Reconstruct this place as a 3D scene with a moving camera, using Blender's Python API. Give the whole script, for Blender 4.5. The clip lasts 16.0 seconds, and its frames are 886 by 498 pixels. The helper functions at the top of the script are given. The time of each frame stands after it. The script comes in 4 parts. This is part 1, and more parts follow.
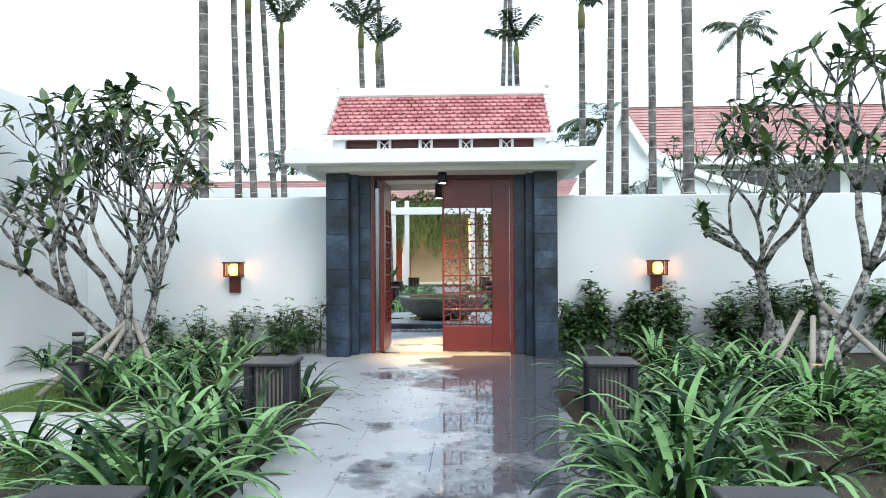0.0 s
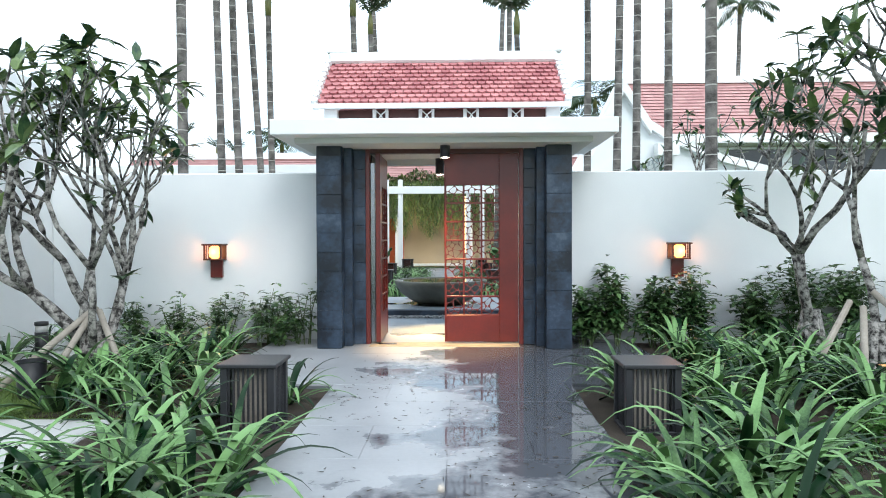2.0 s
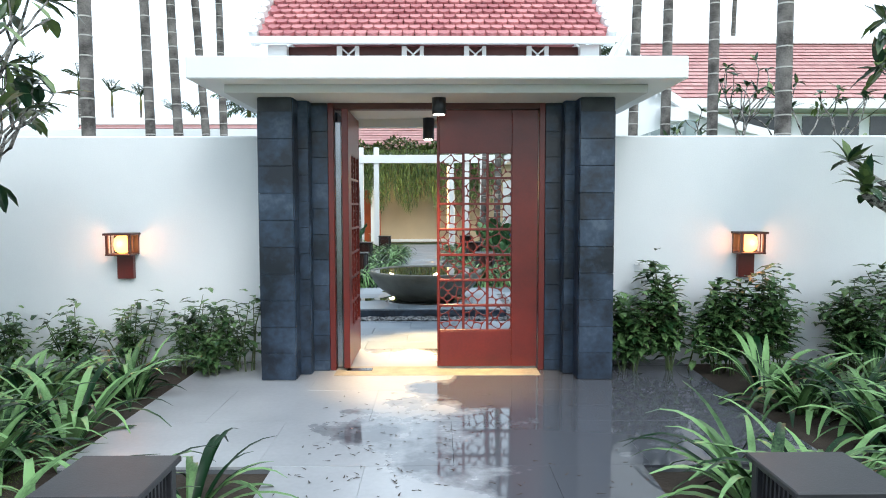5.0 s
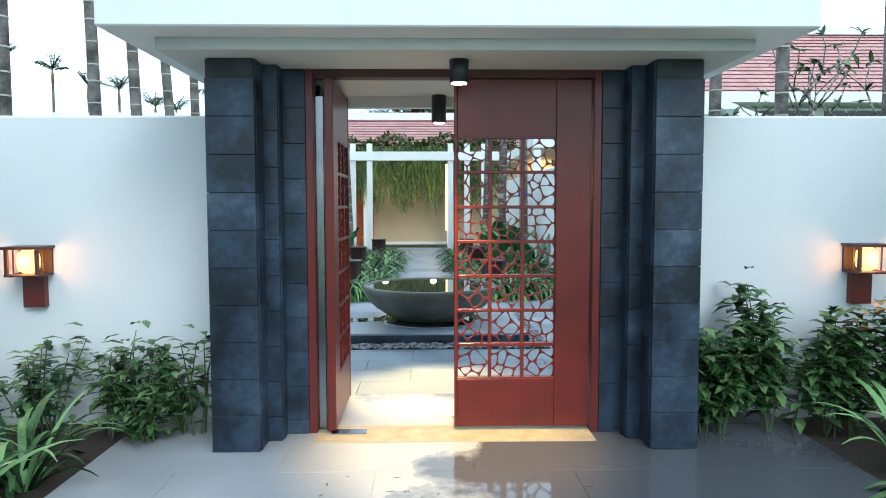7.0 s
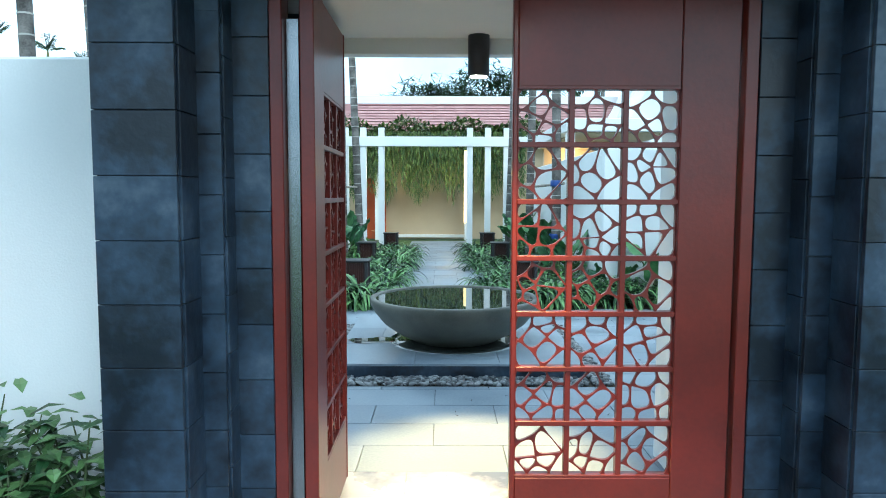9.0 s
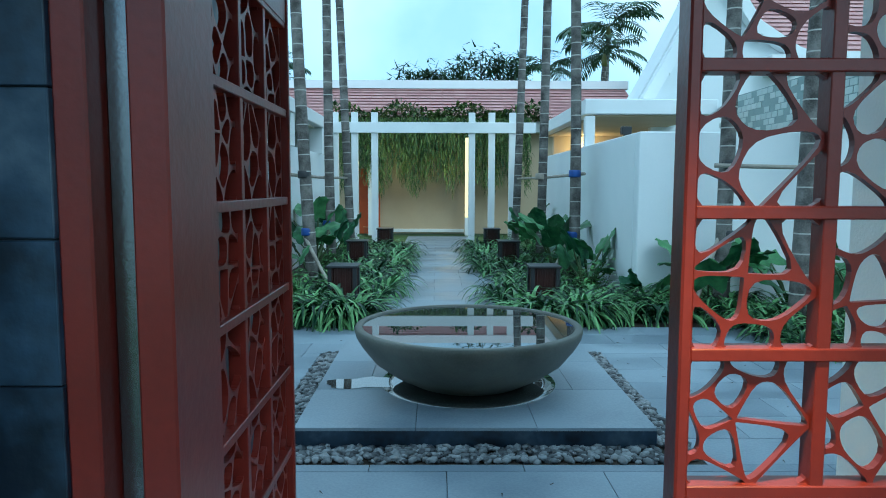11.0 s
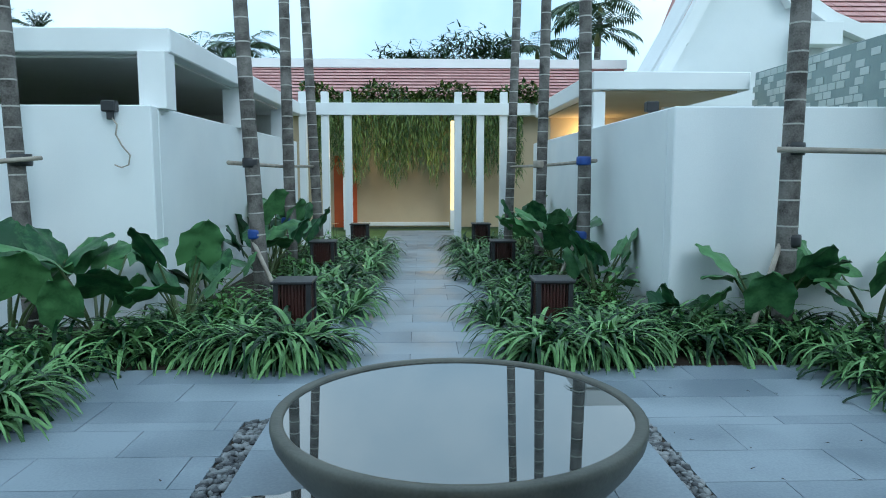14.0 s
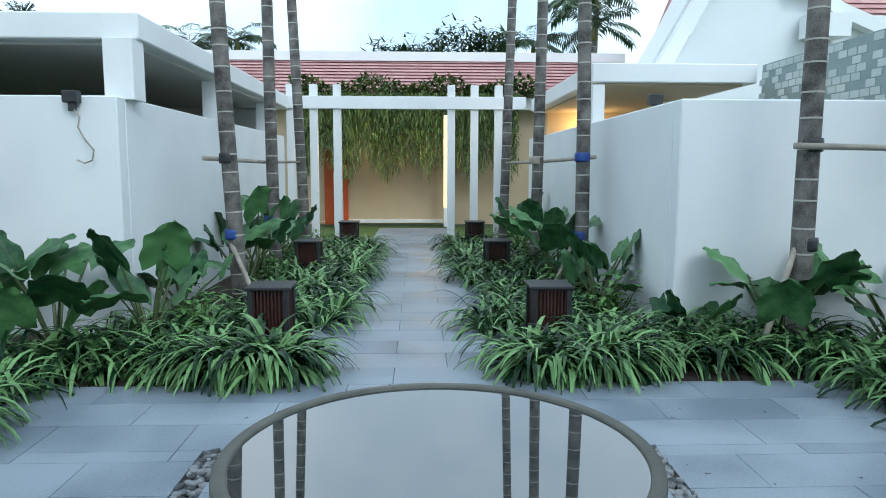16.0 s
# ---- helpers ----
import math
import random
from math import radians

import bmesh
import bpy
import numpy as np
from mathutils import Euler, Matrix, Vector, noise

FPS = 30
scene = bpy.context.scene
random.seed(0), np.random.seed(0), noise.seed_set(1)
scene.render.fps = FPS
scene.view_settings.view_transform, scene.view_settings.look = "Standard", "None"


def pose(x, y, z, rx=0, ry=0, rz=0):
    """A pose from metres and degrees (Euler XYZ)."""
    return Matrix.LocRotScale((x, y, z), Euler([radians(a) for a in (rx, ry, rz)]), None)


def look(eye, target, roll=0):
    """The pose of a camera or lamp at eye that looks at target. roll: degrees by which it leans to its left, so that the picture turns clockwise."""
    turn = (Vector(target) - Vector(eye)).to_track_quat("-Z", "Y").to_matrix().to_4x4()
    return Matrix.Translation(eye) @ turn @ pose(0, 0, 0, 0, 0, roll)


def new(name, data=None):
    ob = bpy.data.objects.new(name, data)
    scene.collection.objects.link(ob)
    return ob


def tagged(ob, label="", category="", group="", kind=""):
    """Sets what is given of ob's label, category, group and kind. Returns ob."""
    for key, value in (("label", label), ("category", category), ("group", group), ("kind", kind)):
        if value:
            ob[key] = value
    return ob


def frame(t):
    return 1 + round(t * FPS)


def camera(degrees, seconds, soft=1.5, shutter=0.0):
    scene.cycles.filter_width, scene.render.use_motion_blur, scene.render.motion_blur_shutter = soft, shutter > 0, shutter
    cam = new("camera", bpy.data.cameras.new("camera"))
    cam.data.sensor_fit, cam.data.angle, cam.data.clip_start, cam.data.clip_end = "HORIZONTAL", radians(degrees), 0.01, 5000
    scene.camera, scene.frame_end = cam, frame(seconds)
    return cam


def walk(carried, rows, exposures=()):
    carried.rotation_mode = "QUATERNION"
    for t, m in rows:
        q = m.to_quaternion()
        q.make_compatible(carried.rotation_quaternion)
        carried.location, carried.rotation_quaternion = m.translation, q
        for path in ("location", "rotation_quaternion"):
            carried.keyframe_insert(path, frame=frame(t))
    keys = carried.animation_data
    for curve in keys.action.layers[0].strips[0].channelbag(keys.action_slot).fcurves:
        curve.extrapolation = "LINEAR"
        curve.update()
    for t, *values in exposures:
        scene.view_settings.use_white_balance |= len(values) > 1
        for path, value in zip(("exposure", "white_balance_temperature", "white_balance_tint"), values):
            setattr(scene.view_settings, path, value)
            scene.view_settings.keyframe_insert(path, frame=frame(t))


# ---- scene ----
cam = camera(66.0, 16.0, soft=1.0)
PATH = [
    (0, (0.385, -0.380, 1.384), (0.308, 1.619, 1.404), -0.3),
    (0.5, (0.347, -0.321, 1.395), (0.279, 1.677, 1.405), -0.3),
    (1, (0.362, -0.108, 1.399), (0.299, 1.891, 1.394), -0.3),
    (1.5, (0.330, 0.121, 1.386), (0.268, 2.120, 1.376), -0.3),
    (2, (0.207, 0.480, 1.404), (0.156, 2.479, 1.366), -0.2),
    (2.5, (0.161, 0.865, 1.398), (0.116, 2.864, 1.345), -0.3),
    (3, (0.110, 1.229, 1.431), (0.073, 3.228, 1.365), -0.2),
    (5.5, (-0.047, 3.275, 1.592), (-0.020, 5.270, 1.459), -0.2),
    (6, (-0.099, 3.681, 1.596), (-0.067, 5.677, 1.470), -0.3),
    (6.5, (-0.120, 4.095, 1.600), (-0.078, 6.090, 1.471), -0.2),
    (7, (-0.174, 4.572, 1.605), (-0.134, 6.568, 1.476), -0.1),
    (7.5, (-0.174, 4.968, 1.603), (-0.150, 6.964, 1.478), -0.1),
    (8, (-0.179, 5.453, 1.600), (-0.177, 7.449, 1.475), -0),
    (8.5, (-0.269, 5.861, 1.626), (-0.265, 7.855, 1.469), 0.1),
    (9, (-0.299, 6.414, 1.619), (-0.296, 8.408, 1.460), 0.15),
    (11.5, (-0.428, 8.596, 1.635), (-0.408, 10.586, 1.441), 0.15),
    (12, (-0.431, 8.994, 1.638), (-0.409, 10.983, 1.434), -0),
    (12.5, (-0.404, 9.338, 1.673), (-0.370, 11.326, 1.459), -0.2),
    (13, (-0.390, 9.692, 1.667), (-0.349, 11.681, 1.454), -0.1),
    (13.5, (-0.374, 9.962, 1.636), (-0.326, 11.951, 1.425), -0.1),
    (14, (-0.335, 10.255, 1.670), (-0.275, 12.242, 1.449), -0),
    (14.5, (-0.341, 10.530, 1.675), (-0.269, 12.514, 1.435), 0.15),
    (15, (-0.335, 10.669, 1.675), (-0.260, 12.653, 1.441), 0.15),
    (15.5, (-0.270, 10.746, 1.693), (-0.197, 12.730, 1.457), 0.15),
    (16, (-0.252, 10.773, 1.686), (-0.179, 12.757, 1.452), 0.15),
]
EXPOSURES = [(0, 0.27, 6200, 8), (3, 0.27, 6200, 8), (5.5, 0.30, 6050, 7), (7, 0.15, 5650, 1), (8, 0.2, 5450, -2), (9, 0.3, 5250, -5), (11.5, -0.6, 4650, -15), (12.5, -0.68, 4750, -14), (13.5, -0.45, 5150, -7), (14.5, -0.35, 5400, -3), (16, -0.15, 5700, 2)]
walk(cam, [(t, look(eye, target, roll)) for t, eye, target, roll in PATH], EXPOSURES)

# ---- sky and sun ----
world = bpy.data.worlds.new("sky")
scene.world = world
world.use_nodes = True
wn, wl = world.node_tree.nodes, world.node_tree.links
sky = wn.new("ShaderNodeTexSky")
sky.sky_type, sky.sun_disc = "NISHITA", False
sky.sun_elevation, sky.sun_rotation = radians(40), radians(156)
cloud = wn.new("ShaderNodeTexNoise")
cloud.inputs["Scale"].default_value, cloud.inputs["Detail"].default_value = 2.2, 6
wcoord = wn.new("ShaderNodeTexCoord")
wl.new(wcoord.outputs["Generated"], cloud.inputs["Vector"])
cramp = wn.new("ShaderNodeValToRGB")
cramp.color_ramp.elements[0].position, cramp.color_ramp.elements[0].color = 0.36, (6.4, 8.0, 9.4, 1)
cramp.color_ramp.elements[1].position, cramp.color_ramp.elements[1].color = 0.62, (11.8, 12.4, 12.8, 1)
wl.new(cloud.outputs["Fac"], cramp.inputs["Fac"])
wmix = wn.new("ShaderNodeMix")
wmix.data_type = "RGBA"
wmix.inputs["Factor"].default_value = 0.88
wl.new(sky.outputs["Color"], wmix.inputs["A"])
wl.new(cramp.outputs["Color"], wmix.inputs["B"])
wl.new(wmix.outputs["Result"], wn["Background"].inputs["Color"])
wn["Background"].inputs["Strength"].default_value = 0.15
sun = new("sun", bpy.data.lights.new("sun", "SUN"))
sun.data.energy, sun.data.angle, sun.data.color = 1.2, radians(25), (1.0, 0.97, 0.92)
sun.matrix_world = look((8, -14, 16), (0, 4, 0))


# ---- materials ----
def mat(name, color, rough=0.6, color2=None, scale=8.0, fine=60.0, bump=0.1, metal=0.0, per="", amount=0.5, rough2=None, gloss=0.5):
    """A surface with two scales of variation. per: 'object' or 'island' adds variation from piece to piece."""
    m = bpy.data.materials.new(name)
    m.use_nodes = True
    n, l = m.node_tree.nodes, m.node_tree.links
    b = n["Principled BSDF"]
    b.inputs["Metallic"].default_value = metal
    b.inputs["Specular IOR Level"].default_value = gloss
    tc = n.new("ShaderNodeTexCoord")
    n1, n2 = n.new("ShaderNodeTexNoise"), n.new("ShaderNodeTexNoise")
    n1.inputs["Scale"].default_value, n1.inputs["Detail"].default_value = scale, 5
    n2.inputs["Scale"].default_value, n2.inputs["Detail"].default_value = fine, 4
    where = n.new("ShaderNodeNewGeometry").outputs["Position"] if per == "object" else tc.outputs["Object"]
    l.new(where, n1.inputs["Vector"])
    l.new(where, n2.inputs["Vector"])
    add = n.new("ShaderNodeMath")
    add.operation = "MULTIPLY_ADD"
    add.inputs[1].default_value = 0.35
    l.new(n2.outputs["Fac"], add.inputs[0])
    l.new(n1.outputs["Fac"], add.inputs[2])
    fac = add.outputs[0]
    if per:
        src = n.new("ShaderNodeObjectInfo" if per == "object" else "ShaderNodeNewGeometry")
        out = src.outputs["Random"] if per == "object" else src.outputs["Random Per Island"]
        a2 = n.new("ShaderNodeMath")
        a2.operation = "MULTIPLY_ADD"
        a2.inputs[1].default_value = amount
        l.new(out, a2.inputs[0])
        l.new(fac, a2.inputs[2])
        a3 = n.new("ShaderNodeMath")
        a3.operation = "SUBTRACT"
        a3.inputs[1].default_value = amount / 2
        l.new(a2.outputs[0], a3.inputs[0])
        fac = a3.outputs[0]
    r = n.new("ShaderNodeValToRGB")
    r.color_ramp.elements[0].position, r.color_ramp.elements[0].color = 0.4, (*color, 1)
    c2 = color2 or tuple(c * 0.8 for c in color)
    r.color_ramp.elements[1].position, r.color_ramp.elements[1].color = 0.95, (*c2, 1)
    l.new(fac, r.inputs["Fac"])
    l.new(r.outputs["Color"], b.inputs["Base Color"])
    if rough2 is None:
        b.inputs["Roughness"].default_value = rough
    else:
        mr = n.new("ShaderNodeMapRange")
        mr.inputs["From Min"].default_value, mr.inputs["From Max"].default_value = 0.42, 0.62
        mr.inputs["To Min"].default_value, mr.inputs["To Max"].default_value = rough, rough2
        l.new(n1.outputs["Fac"], mr.inputs["Value"])
        l.new(mr.outputs["Result"], b.inputs["Roughness"])
    bp = n.new("ShaderNodeBump")
    bp.inputs["Strength"].default_value, bp.inputs["Distance"].default_value = bump, 0.01
    l.new(n2.outputs["Fac"], bp.inputs["Height"])
    l.new(bp.outputs["Normal"], b.inputs["Normal"])
    return m


def glow(name, color, strength):
    m = mat(name, color, 0.5)
    b = m.node_tree.nodes["Principled BSDF"]
    b.inputs["Emission Color"].default_value, b.inputs["Emission Strength"].default_value = (*color, 1), strength
    return m


def wet_stone():
    """Grey stone, dry and pale to the west, soaked and glossy in patches to the east; the pale-to-dark lean also paints
    in wall and door reflections.
    """
    m = mat("wet_grey_stone", (0.44, 0.45, 0.47), 0.3, (0.30, 0.31, 0.33), 1.3, 30, 0.006, per="object", amount=0.10)
    n, l = m.node_tree.nodes, m.node_tree.links
    b = n["Principled BSDF"]
    dry = b.inputs["Base Color"].links[0].from_socket
    geo, sep, noise = n.new("ShaderNodeNewGeometry"), n.new("ShaderNodeSeparateXYZ"), n.new("ShaderNodeTexNoise")
    noise.inputs["Scale"].default_value, noise.inputs["Detail"].default_value, noise.inputs["Roughness"].default_value = 0.9, 7, 0.62
    l.new(geo.outputs["Position"], sep.inputs[0])
    l.new(geo.outputs["Position"], noise.inputs["Vector"])
    # lean eastward: wetter stone, and the dark door's reflection put into the colour
    lean = n.new("ShaderNodeMath")
    lean.operation = "MULTIPLY_ADD"
    lean.inputs[1].default_value = 0.16
    l.new(sep.outputs["X"], lean.inputs[0])
    l.new(noise.outputs["Fac"], lean.inputs[2])
    wet = n.new("ShaderNodeMapRange")
    wet.inputs["From Min"].default_value, wet.inputs["From Max"].default_value = 0.46, 0.56
    l.new(lean.outputs[0], wet.inputs["Value"])
    mix = n.new("ShaderNodeMix")
    mix.data_type = "RGBA"
    l.new(wet.outputs["Result"], mix.inputs["Factor"])
    l.new(dry, mix.inputs["A"])
    mix.inputs["B"].default_value = (0.085, 0.09, 0.105, 1)
    l.new(mix.outputs["Result"], b.inputs["Base Color"])
    rough = n.new("ShaderNodeMapRange")
    rough.inputs["To Min"].default_value, rough.inputs["To Max"].default_value = 0.34, 0.05
    l.new(wet.outputs["Result"], rough.inputs["Value"])
    l.new(rough.outputs["Result"], b.inputs["Roughness"])
    b.inputs["Specular IOR Level"].default_value = 0.75
    return m


WHITE = mat("white_render", (0.80, 0.82, 0.83), 0.75, (0.70, 0.73, 0.75), 0.9, 90, 0.15)
WHITE2 = mat("white_paint", (0.82, 0.83, 0.83), 0.55, (0.75, 0.77, 0.78), 1.5, 70, 0.06)
# greyer than white_paint; for soffits, ceiling and the west pavilion's inner wall
SOFFIT = mat("soffit_grey", (0.66, 0.66, 0.64), 0.8, (0.6, 0.6, 0.58), 1.5, 70, 0.05)
SLATE = mat("dark_stone", (0.004, 0.0075, 0.015), 0.34, (0.022, 0.040, 0.070), 3.5, 22, 0.22, per="object", amount=0.14, rough2=0.55)
JOINT = mat("stone_joint", (0.022, 0.025, 0.03), 0.8, (0.06, 0.065, 0.07), 6, 80, 0.2)
TIMBER = mat("red_timber", (0.15, 0.016, 0.010), 0.33, (0.085, 0.010, 0.007), 3.0, 50, 0.08)
TIMBER_D = mat("dark_timber", (0.10, 0.03, 0.025), 0.5, (0.06, 0.02, 0.018), 4.0, 50, 0.08)
STEEL = mat("brushed_steel", (0.30, 0.30, 0.31), 0.22, (0.2, 0.21, 0.22), 4, 120, 0.05, 1.0)
BLACK = mat("black_metal", (0.016, 0.017, 0.02), 0.45, (0.03, 0.03, 0.034), 6, 90, 0.08)
COPPER = mat("bronze_brown", (0.06, 0.018, 0.014), 0.45, (0.035, 0.012, 0.01), 6, 90, 0.08)
ROOF = mat("roof_tile", (0.60, 0.25, 0.25), 0.65, (0.36, 0.11, 0.12), 3, 40, 0.2, per="object", amount=0.5)
ROOF_FAR = mat("far_roof_tile", (0.58, 0.33, 0.31), 0.7, (0.47, 0.24, 0.23), 3, 40, 0.3, per="island")
salts = SLATE.node_tree.nodes["Color Ramp"].color_ramp
salts.elements[0].position, salts.elements[1].position = 0.54, 0.78
salts.elements.new(0.93).color = (0.06, 0.085, 0.12, 1)
PAVE_WET = wet_stone()
PAVE = mat("blue_grey_stone", (0.17, 0.205, 0.25), 0.34, (0.29, 0.335, 0.385), 1.4, 60, 0.12, per="object", amount=0.22, rough2=0.55)
GROUT = mat("grout", (0.13, 0.14, 0.155), 0.8, (0.12, 0.13, 0.14), 5, 60, 0.2)
LAMPLIT = mat("lamplit_stone", (0.50, 0.42, 0.30), 0.6, (0.30, 0.25, 0.18), 9, 70, 0.35)
CONCRETE = mat("pale_concrete", (0.58, 0.58, 0.57), 0.8, (0.48, 0.48, 0.47), 2, 60, 0.2)
SOIL = mat("soil", (0.06, 0.045, 0.032), 0.95, (0.03, 0.022, 0.016), 5, 50, 0.6)
LAWN = mat("lawn_soil", (0.10, 0.16, 0.03), 0.95, (0.06, 0.10, 0.022), 2.5, 90, 0.9)
BLADE = mat("grass_blade", (0.17, 0.26, 0.045), 0.6, (0.09, 0.16, 0.025), 4, 60, 0.1, per="island", amount=0.7)
# near-black and pale leaves paint in the clumps' shaded gaps and highlights
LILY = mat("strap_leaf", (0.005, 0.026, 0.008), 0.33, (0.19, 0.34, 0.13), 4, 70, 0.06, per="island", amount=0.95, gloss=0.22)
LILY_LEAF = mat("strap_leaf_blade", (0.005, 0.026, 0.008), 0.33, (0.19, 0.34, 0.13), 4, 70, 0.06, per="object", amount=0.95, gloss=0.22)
SHRUB = mat("shrub_leaf", (0.012, 0.045, 0.012), 0.40, (0.13, 0.23, 0.08), 8, 60, 0.08, per="island", amount=0.7)
HERB = mat("light_leaf", (0.11, 0.24, 0.05), 0.45, (0.06, 0.16, 0.03), 8, 60, 0.08, per="island", amount=0.7)
PLUM = mat("frangipani_leaf", (0.012, 0.045, 0.022), 0.34, (0.15, 0.22, 0.07), 6, 60, 0.08, per="island", amount=0.8)
EAR = mat("elephant_ear_leaf", (0.014, 0.055, 0.022), 0.38, (0.11, 0.24, 0.09), 7, 40, 0.15, per="object", amount=0.6, gloss=0.3)
VINE = mat("vine_leaf", (0.02, 0.055, 0.012), 0.5, (0.15, 0.21, 0.05), 3, 60, 0.1, per="island", amount=0.8)
PALM = mat("palm_leaf", (0.02, 0.05, 0.02), 0.5, (0.06, 0.10, 0.04), 3, 60, 0.1, per="island", amount=0.7)
STEM = mat("green_stem", (0.09, 0.13, 0.05), 0.6, (0.06, 0.08, 0.03), 6, 60, 0.1)
BARK = mat("grey_bark", (0.02, 0.017, 0.016), 0.85, (0.36, 0.345, 0.32), 16, 60, 0.6)
TRUNK = mat("palm_trunk", (0.045, 0.04, 0.036), 0.8, (0.20, 0.185, 0.17), 5, 60, 0.4)
RING = mat("palm_ring", (0.50, 0.48, 0.44), 0.8, (0.35, 0.34, 0.31), 8, 60, 0.3)
SHAFT = mat("palm_crownshaft", (0.10, 0.13, 0.04), 0.5, (0.18, 0.16, 0.05), 4, 60, 0.1)
POLE = mat("weathered_pole", (0.42, 0.38, 0.32), 0.8, (0.25, 0.22, 0.19), 7, 60, 0.3)
BLUE = mat("blue_tie", (0.03, 0.08, 0.32), 0.5, (0.02, 0.05, 0.22), 10, 60, 0.1)
BOWL = mat("grey_green_stone", (0.06, 0.062, 0.05), 0.5, (0.115, 0.115, 0.095), 3, 70, 0.12)
PEBBLE = mat("pebbles", (0.05, 0.053, 0.06), 0.45, (0.26, 0.27, 0.28), 6, 60, 0.2, per="island", amount=1.0)
WATER = mat("still_water", (0.03, 0.035, 0.035), 0.01, (0.03, 0.035, 0.035), 2, 6, 0.003, gloss=1.0)
WATER.node_tree.nodes["Principled BSDF"].inputs["IOR"].default_value = 2.0
BEIGE = mat("beige_render", (0.55, 0.45, 0.31), 0.8, (0.48, 0.38, 0.26), 1.5, 60, 0.15)
ORANGE = mat("orange_door_paint", (0.55, 0.10, 0.02), 0.5, (0.42, 0.07, 0.015), 3, 60, 0.05)
TILE_G = mat("green_grey_tile", (0.20, 0.27, 0.27), 0.5, (0.28, 0.35, 0.34), 3, 60, 0.1)
TILE_W = mat("pale_tile", (0.55, 0.60, 0.58), 0.5, (0.45, 0.52, 0.50), 3, 60, 0.1, per="object")
GLASSY = mat("dark_window", (0.03, 0.035, 0.04), 0.1, (0.05, 0.055, 0.06), 2, 20, 0.01)
FLOWER = mat("orange_flower", (0.7, 0.28, 0.05), 0.5, (0.8, 0.45, 0.2), 5, 60, 0.05)
LIT = glow("lit_amber", (1.0, 0.46, 0.10), 4.0)
LIT_SPOT = glow("lit_lens", (1.0, 0.88, 0.66), 9.0)
LIT_WARM = glow("lit_warm", (1.0, 0.70, 0.30), 1.8)

# sharper mottling on bark, palm trunks and paving
for m, lo, hi in ((BARK, 0.56, 0.80), (TRUNK, 0.52, 0.84), (PAVE, 0.50, 0.86), (BOWL, 0.52, 0.84)):
    stops = m.node_tree.nodes["Color Ramp"].color_ramp.elements
    stops[0].position, stops[1].position = lo, hi


# ---- mesh helpers ----
def part(name, bm, material, parent=None, label="", bevel=0.0):
    """Links a bmesh as one mesh object."""
    if bevel:
        bmesh.ops.bevel(bm, geom=bm.edges[:], offset=bevel, segments=1, affect="EDGES")
    me = bpy.data.meshes.new(name)
    bm.to_mesh(me)
    bm.free()
    me.materials.append(material)
    ob = new(name, me)
    if parent:
        ob.parent = parent
    if label:
        ob["label"] = label
    return ob


def raw(name, verts, faces, material, parent=None, label="", smooth=False):
    me = bpy.data.meshes.new(name)
    me.from_pydata(verts, [], faces)
    me.materials.append(material)
    if smooth:
        me.polygons.foreach_set("use_smooth", [True] * len(me.polygons))
    ob = new(name, me)
    if parent:
        ob.parent = parent
    if label:
        ob["label"] = label
    return ob


def add_box(bm, x0, x1, y0, y1, z0, z1):
    v = [bm.verts.new((x, y, z)) for x in (x0, x1) for y in (y0, y1) for z in (z0, z1)]
    for f in ((0, 1, 3, 2), (4, 6, 7, 5), (0, 4, 5, 1), (2, 3, 7, 6), (0, 2, 6, 4), (1, 5, 7, 3)):
        bm.faces.new([v[i] for i in f])
    return bm


def box(name, x0, x1, y0, y1, z0, z1, material, parent=None, label="", bevel=0.004):
    return part(name, add_box(bmesh.new(), x0, x1, y0, y1, z0, z1), material, parent, label, bevel)


def empty(name, m=None, **tags):
    ob = new(name)
    if m:
        ob.matrix_basis = m
    return tagged(ob, **tags)


def tube_into(verts, faces, pts, radii, sides=8):
    """A tapered tube along pts, appended to lists."""
    base = len(verts)
    for i, p in enumerate(pts):
        d = (pts[min(i + 1, len(pts) - 1)] - pts[max(i - 1, 0)]).normalized()
        u = d.orthogonal().normalized()
        w = d.cross(u)
        for k in range(sides):
            a = 2 * math.pi * k / sides
            verts.append(p + (u * math.cos(a) + w * math.sin(a)) * radii[i])
    for i in range(len(pts) - 1):
        for k in range(sides):
            a, b = base + i * sides + k, base + i * sides + (k + 1) % sides
            faces.append((a, b, b + sides, a + sides))
    faces.append(tuple(base + k for k in reversed(range(sides))))
    faces.append(tuple(base + (len(pts) - 1) * sides + k for k in range(sides)))


def tube(name, pts, radii, material, parent=None, label="", sides=8):
    v, f = [], []
    tube_into(v, f, [Vector(p) for p in pts], radii, sides)
    return raw(name, v, f, material, parent, label, True)


def lathe(name, profile, material, parent=None, label="", sides=48):
    v, f = [], []
    for r, z in profile:
        for k in range(sides):
            a = 2 * math.pi * k / sides
            v.append((r * math.cos(a), r * math.sin(a), z))
    for i in range(len(profile) - 1):
        for k in range(sides):
            a, b = i * sides + k, i * sides + (k + 1) % sides
            f.append((a, b, b + sides, a + sides))
    f.append(tuple(reversed(range(sides))))
    f.append(tuple((len(profile) - 1) * sides + k for k in range(sides)))
    return raw(name, v, f, material, parent, label, True)


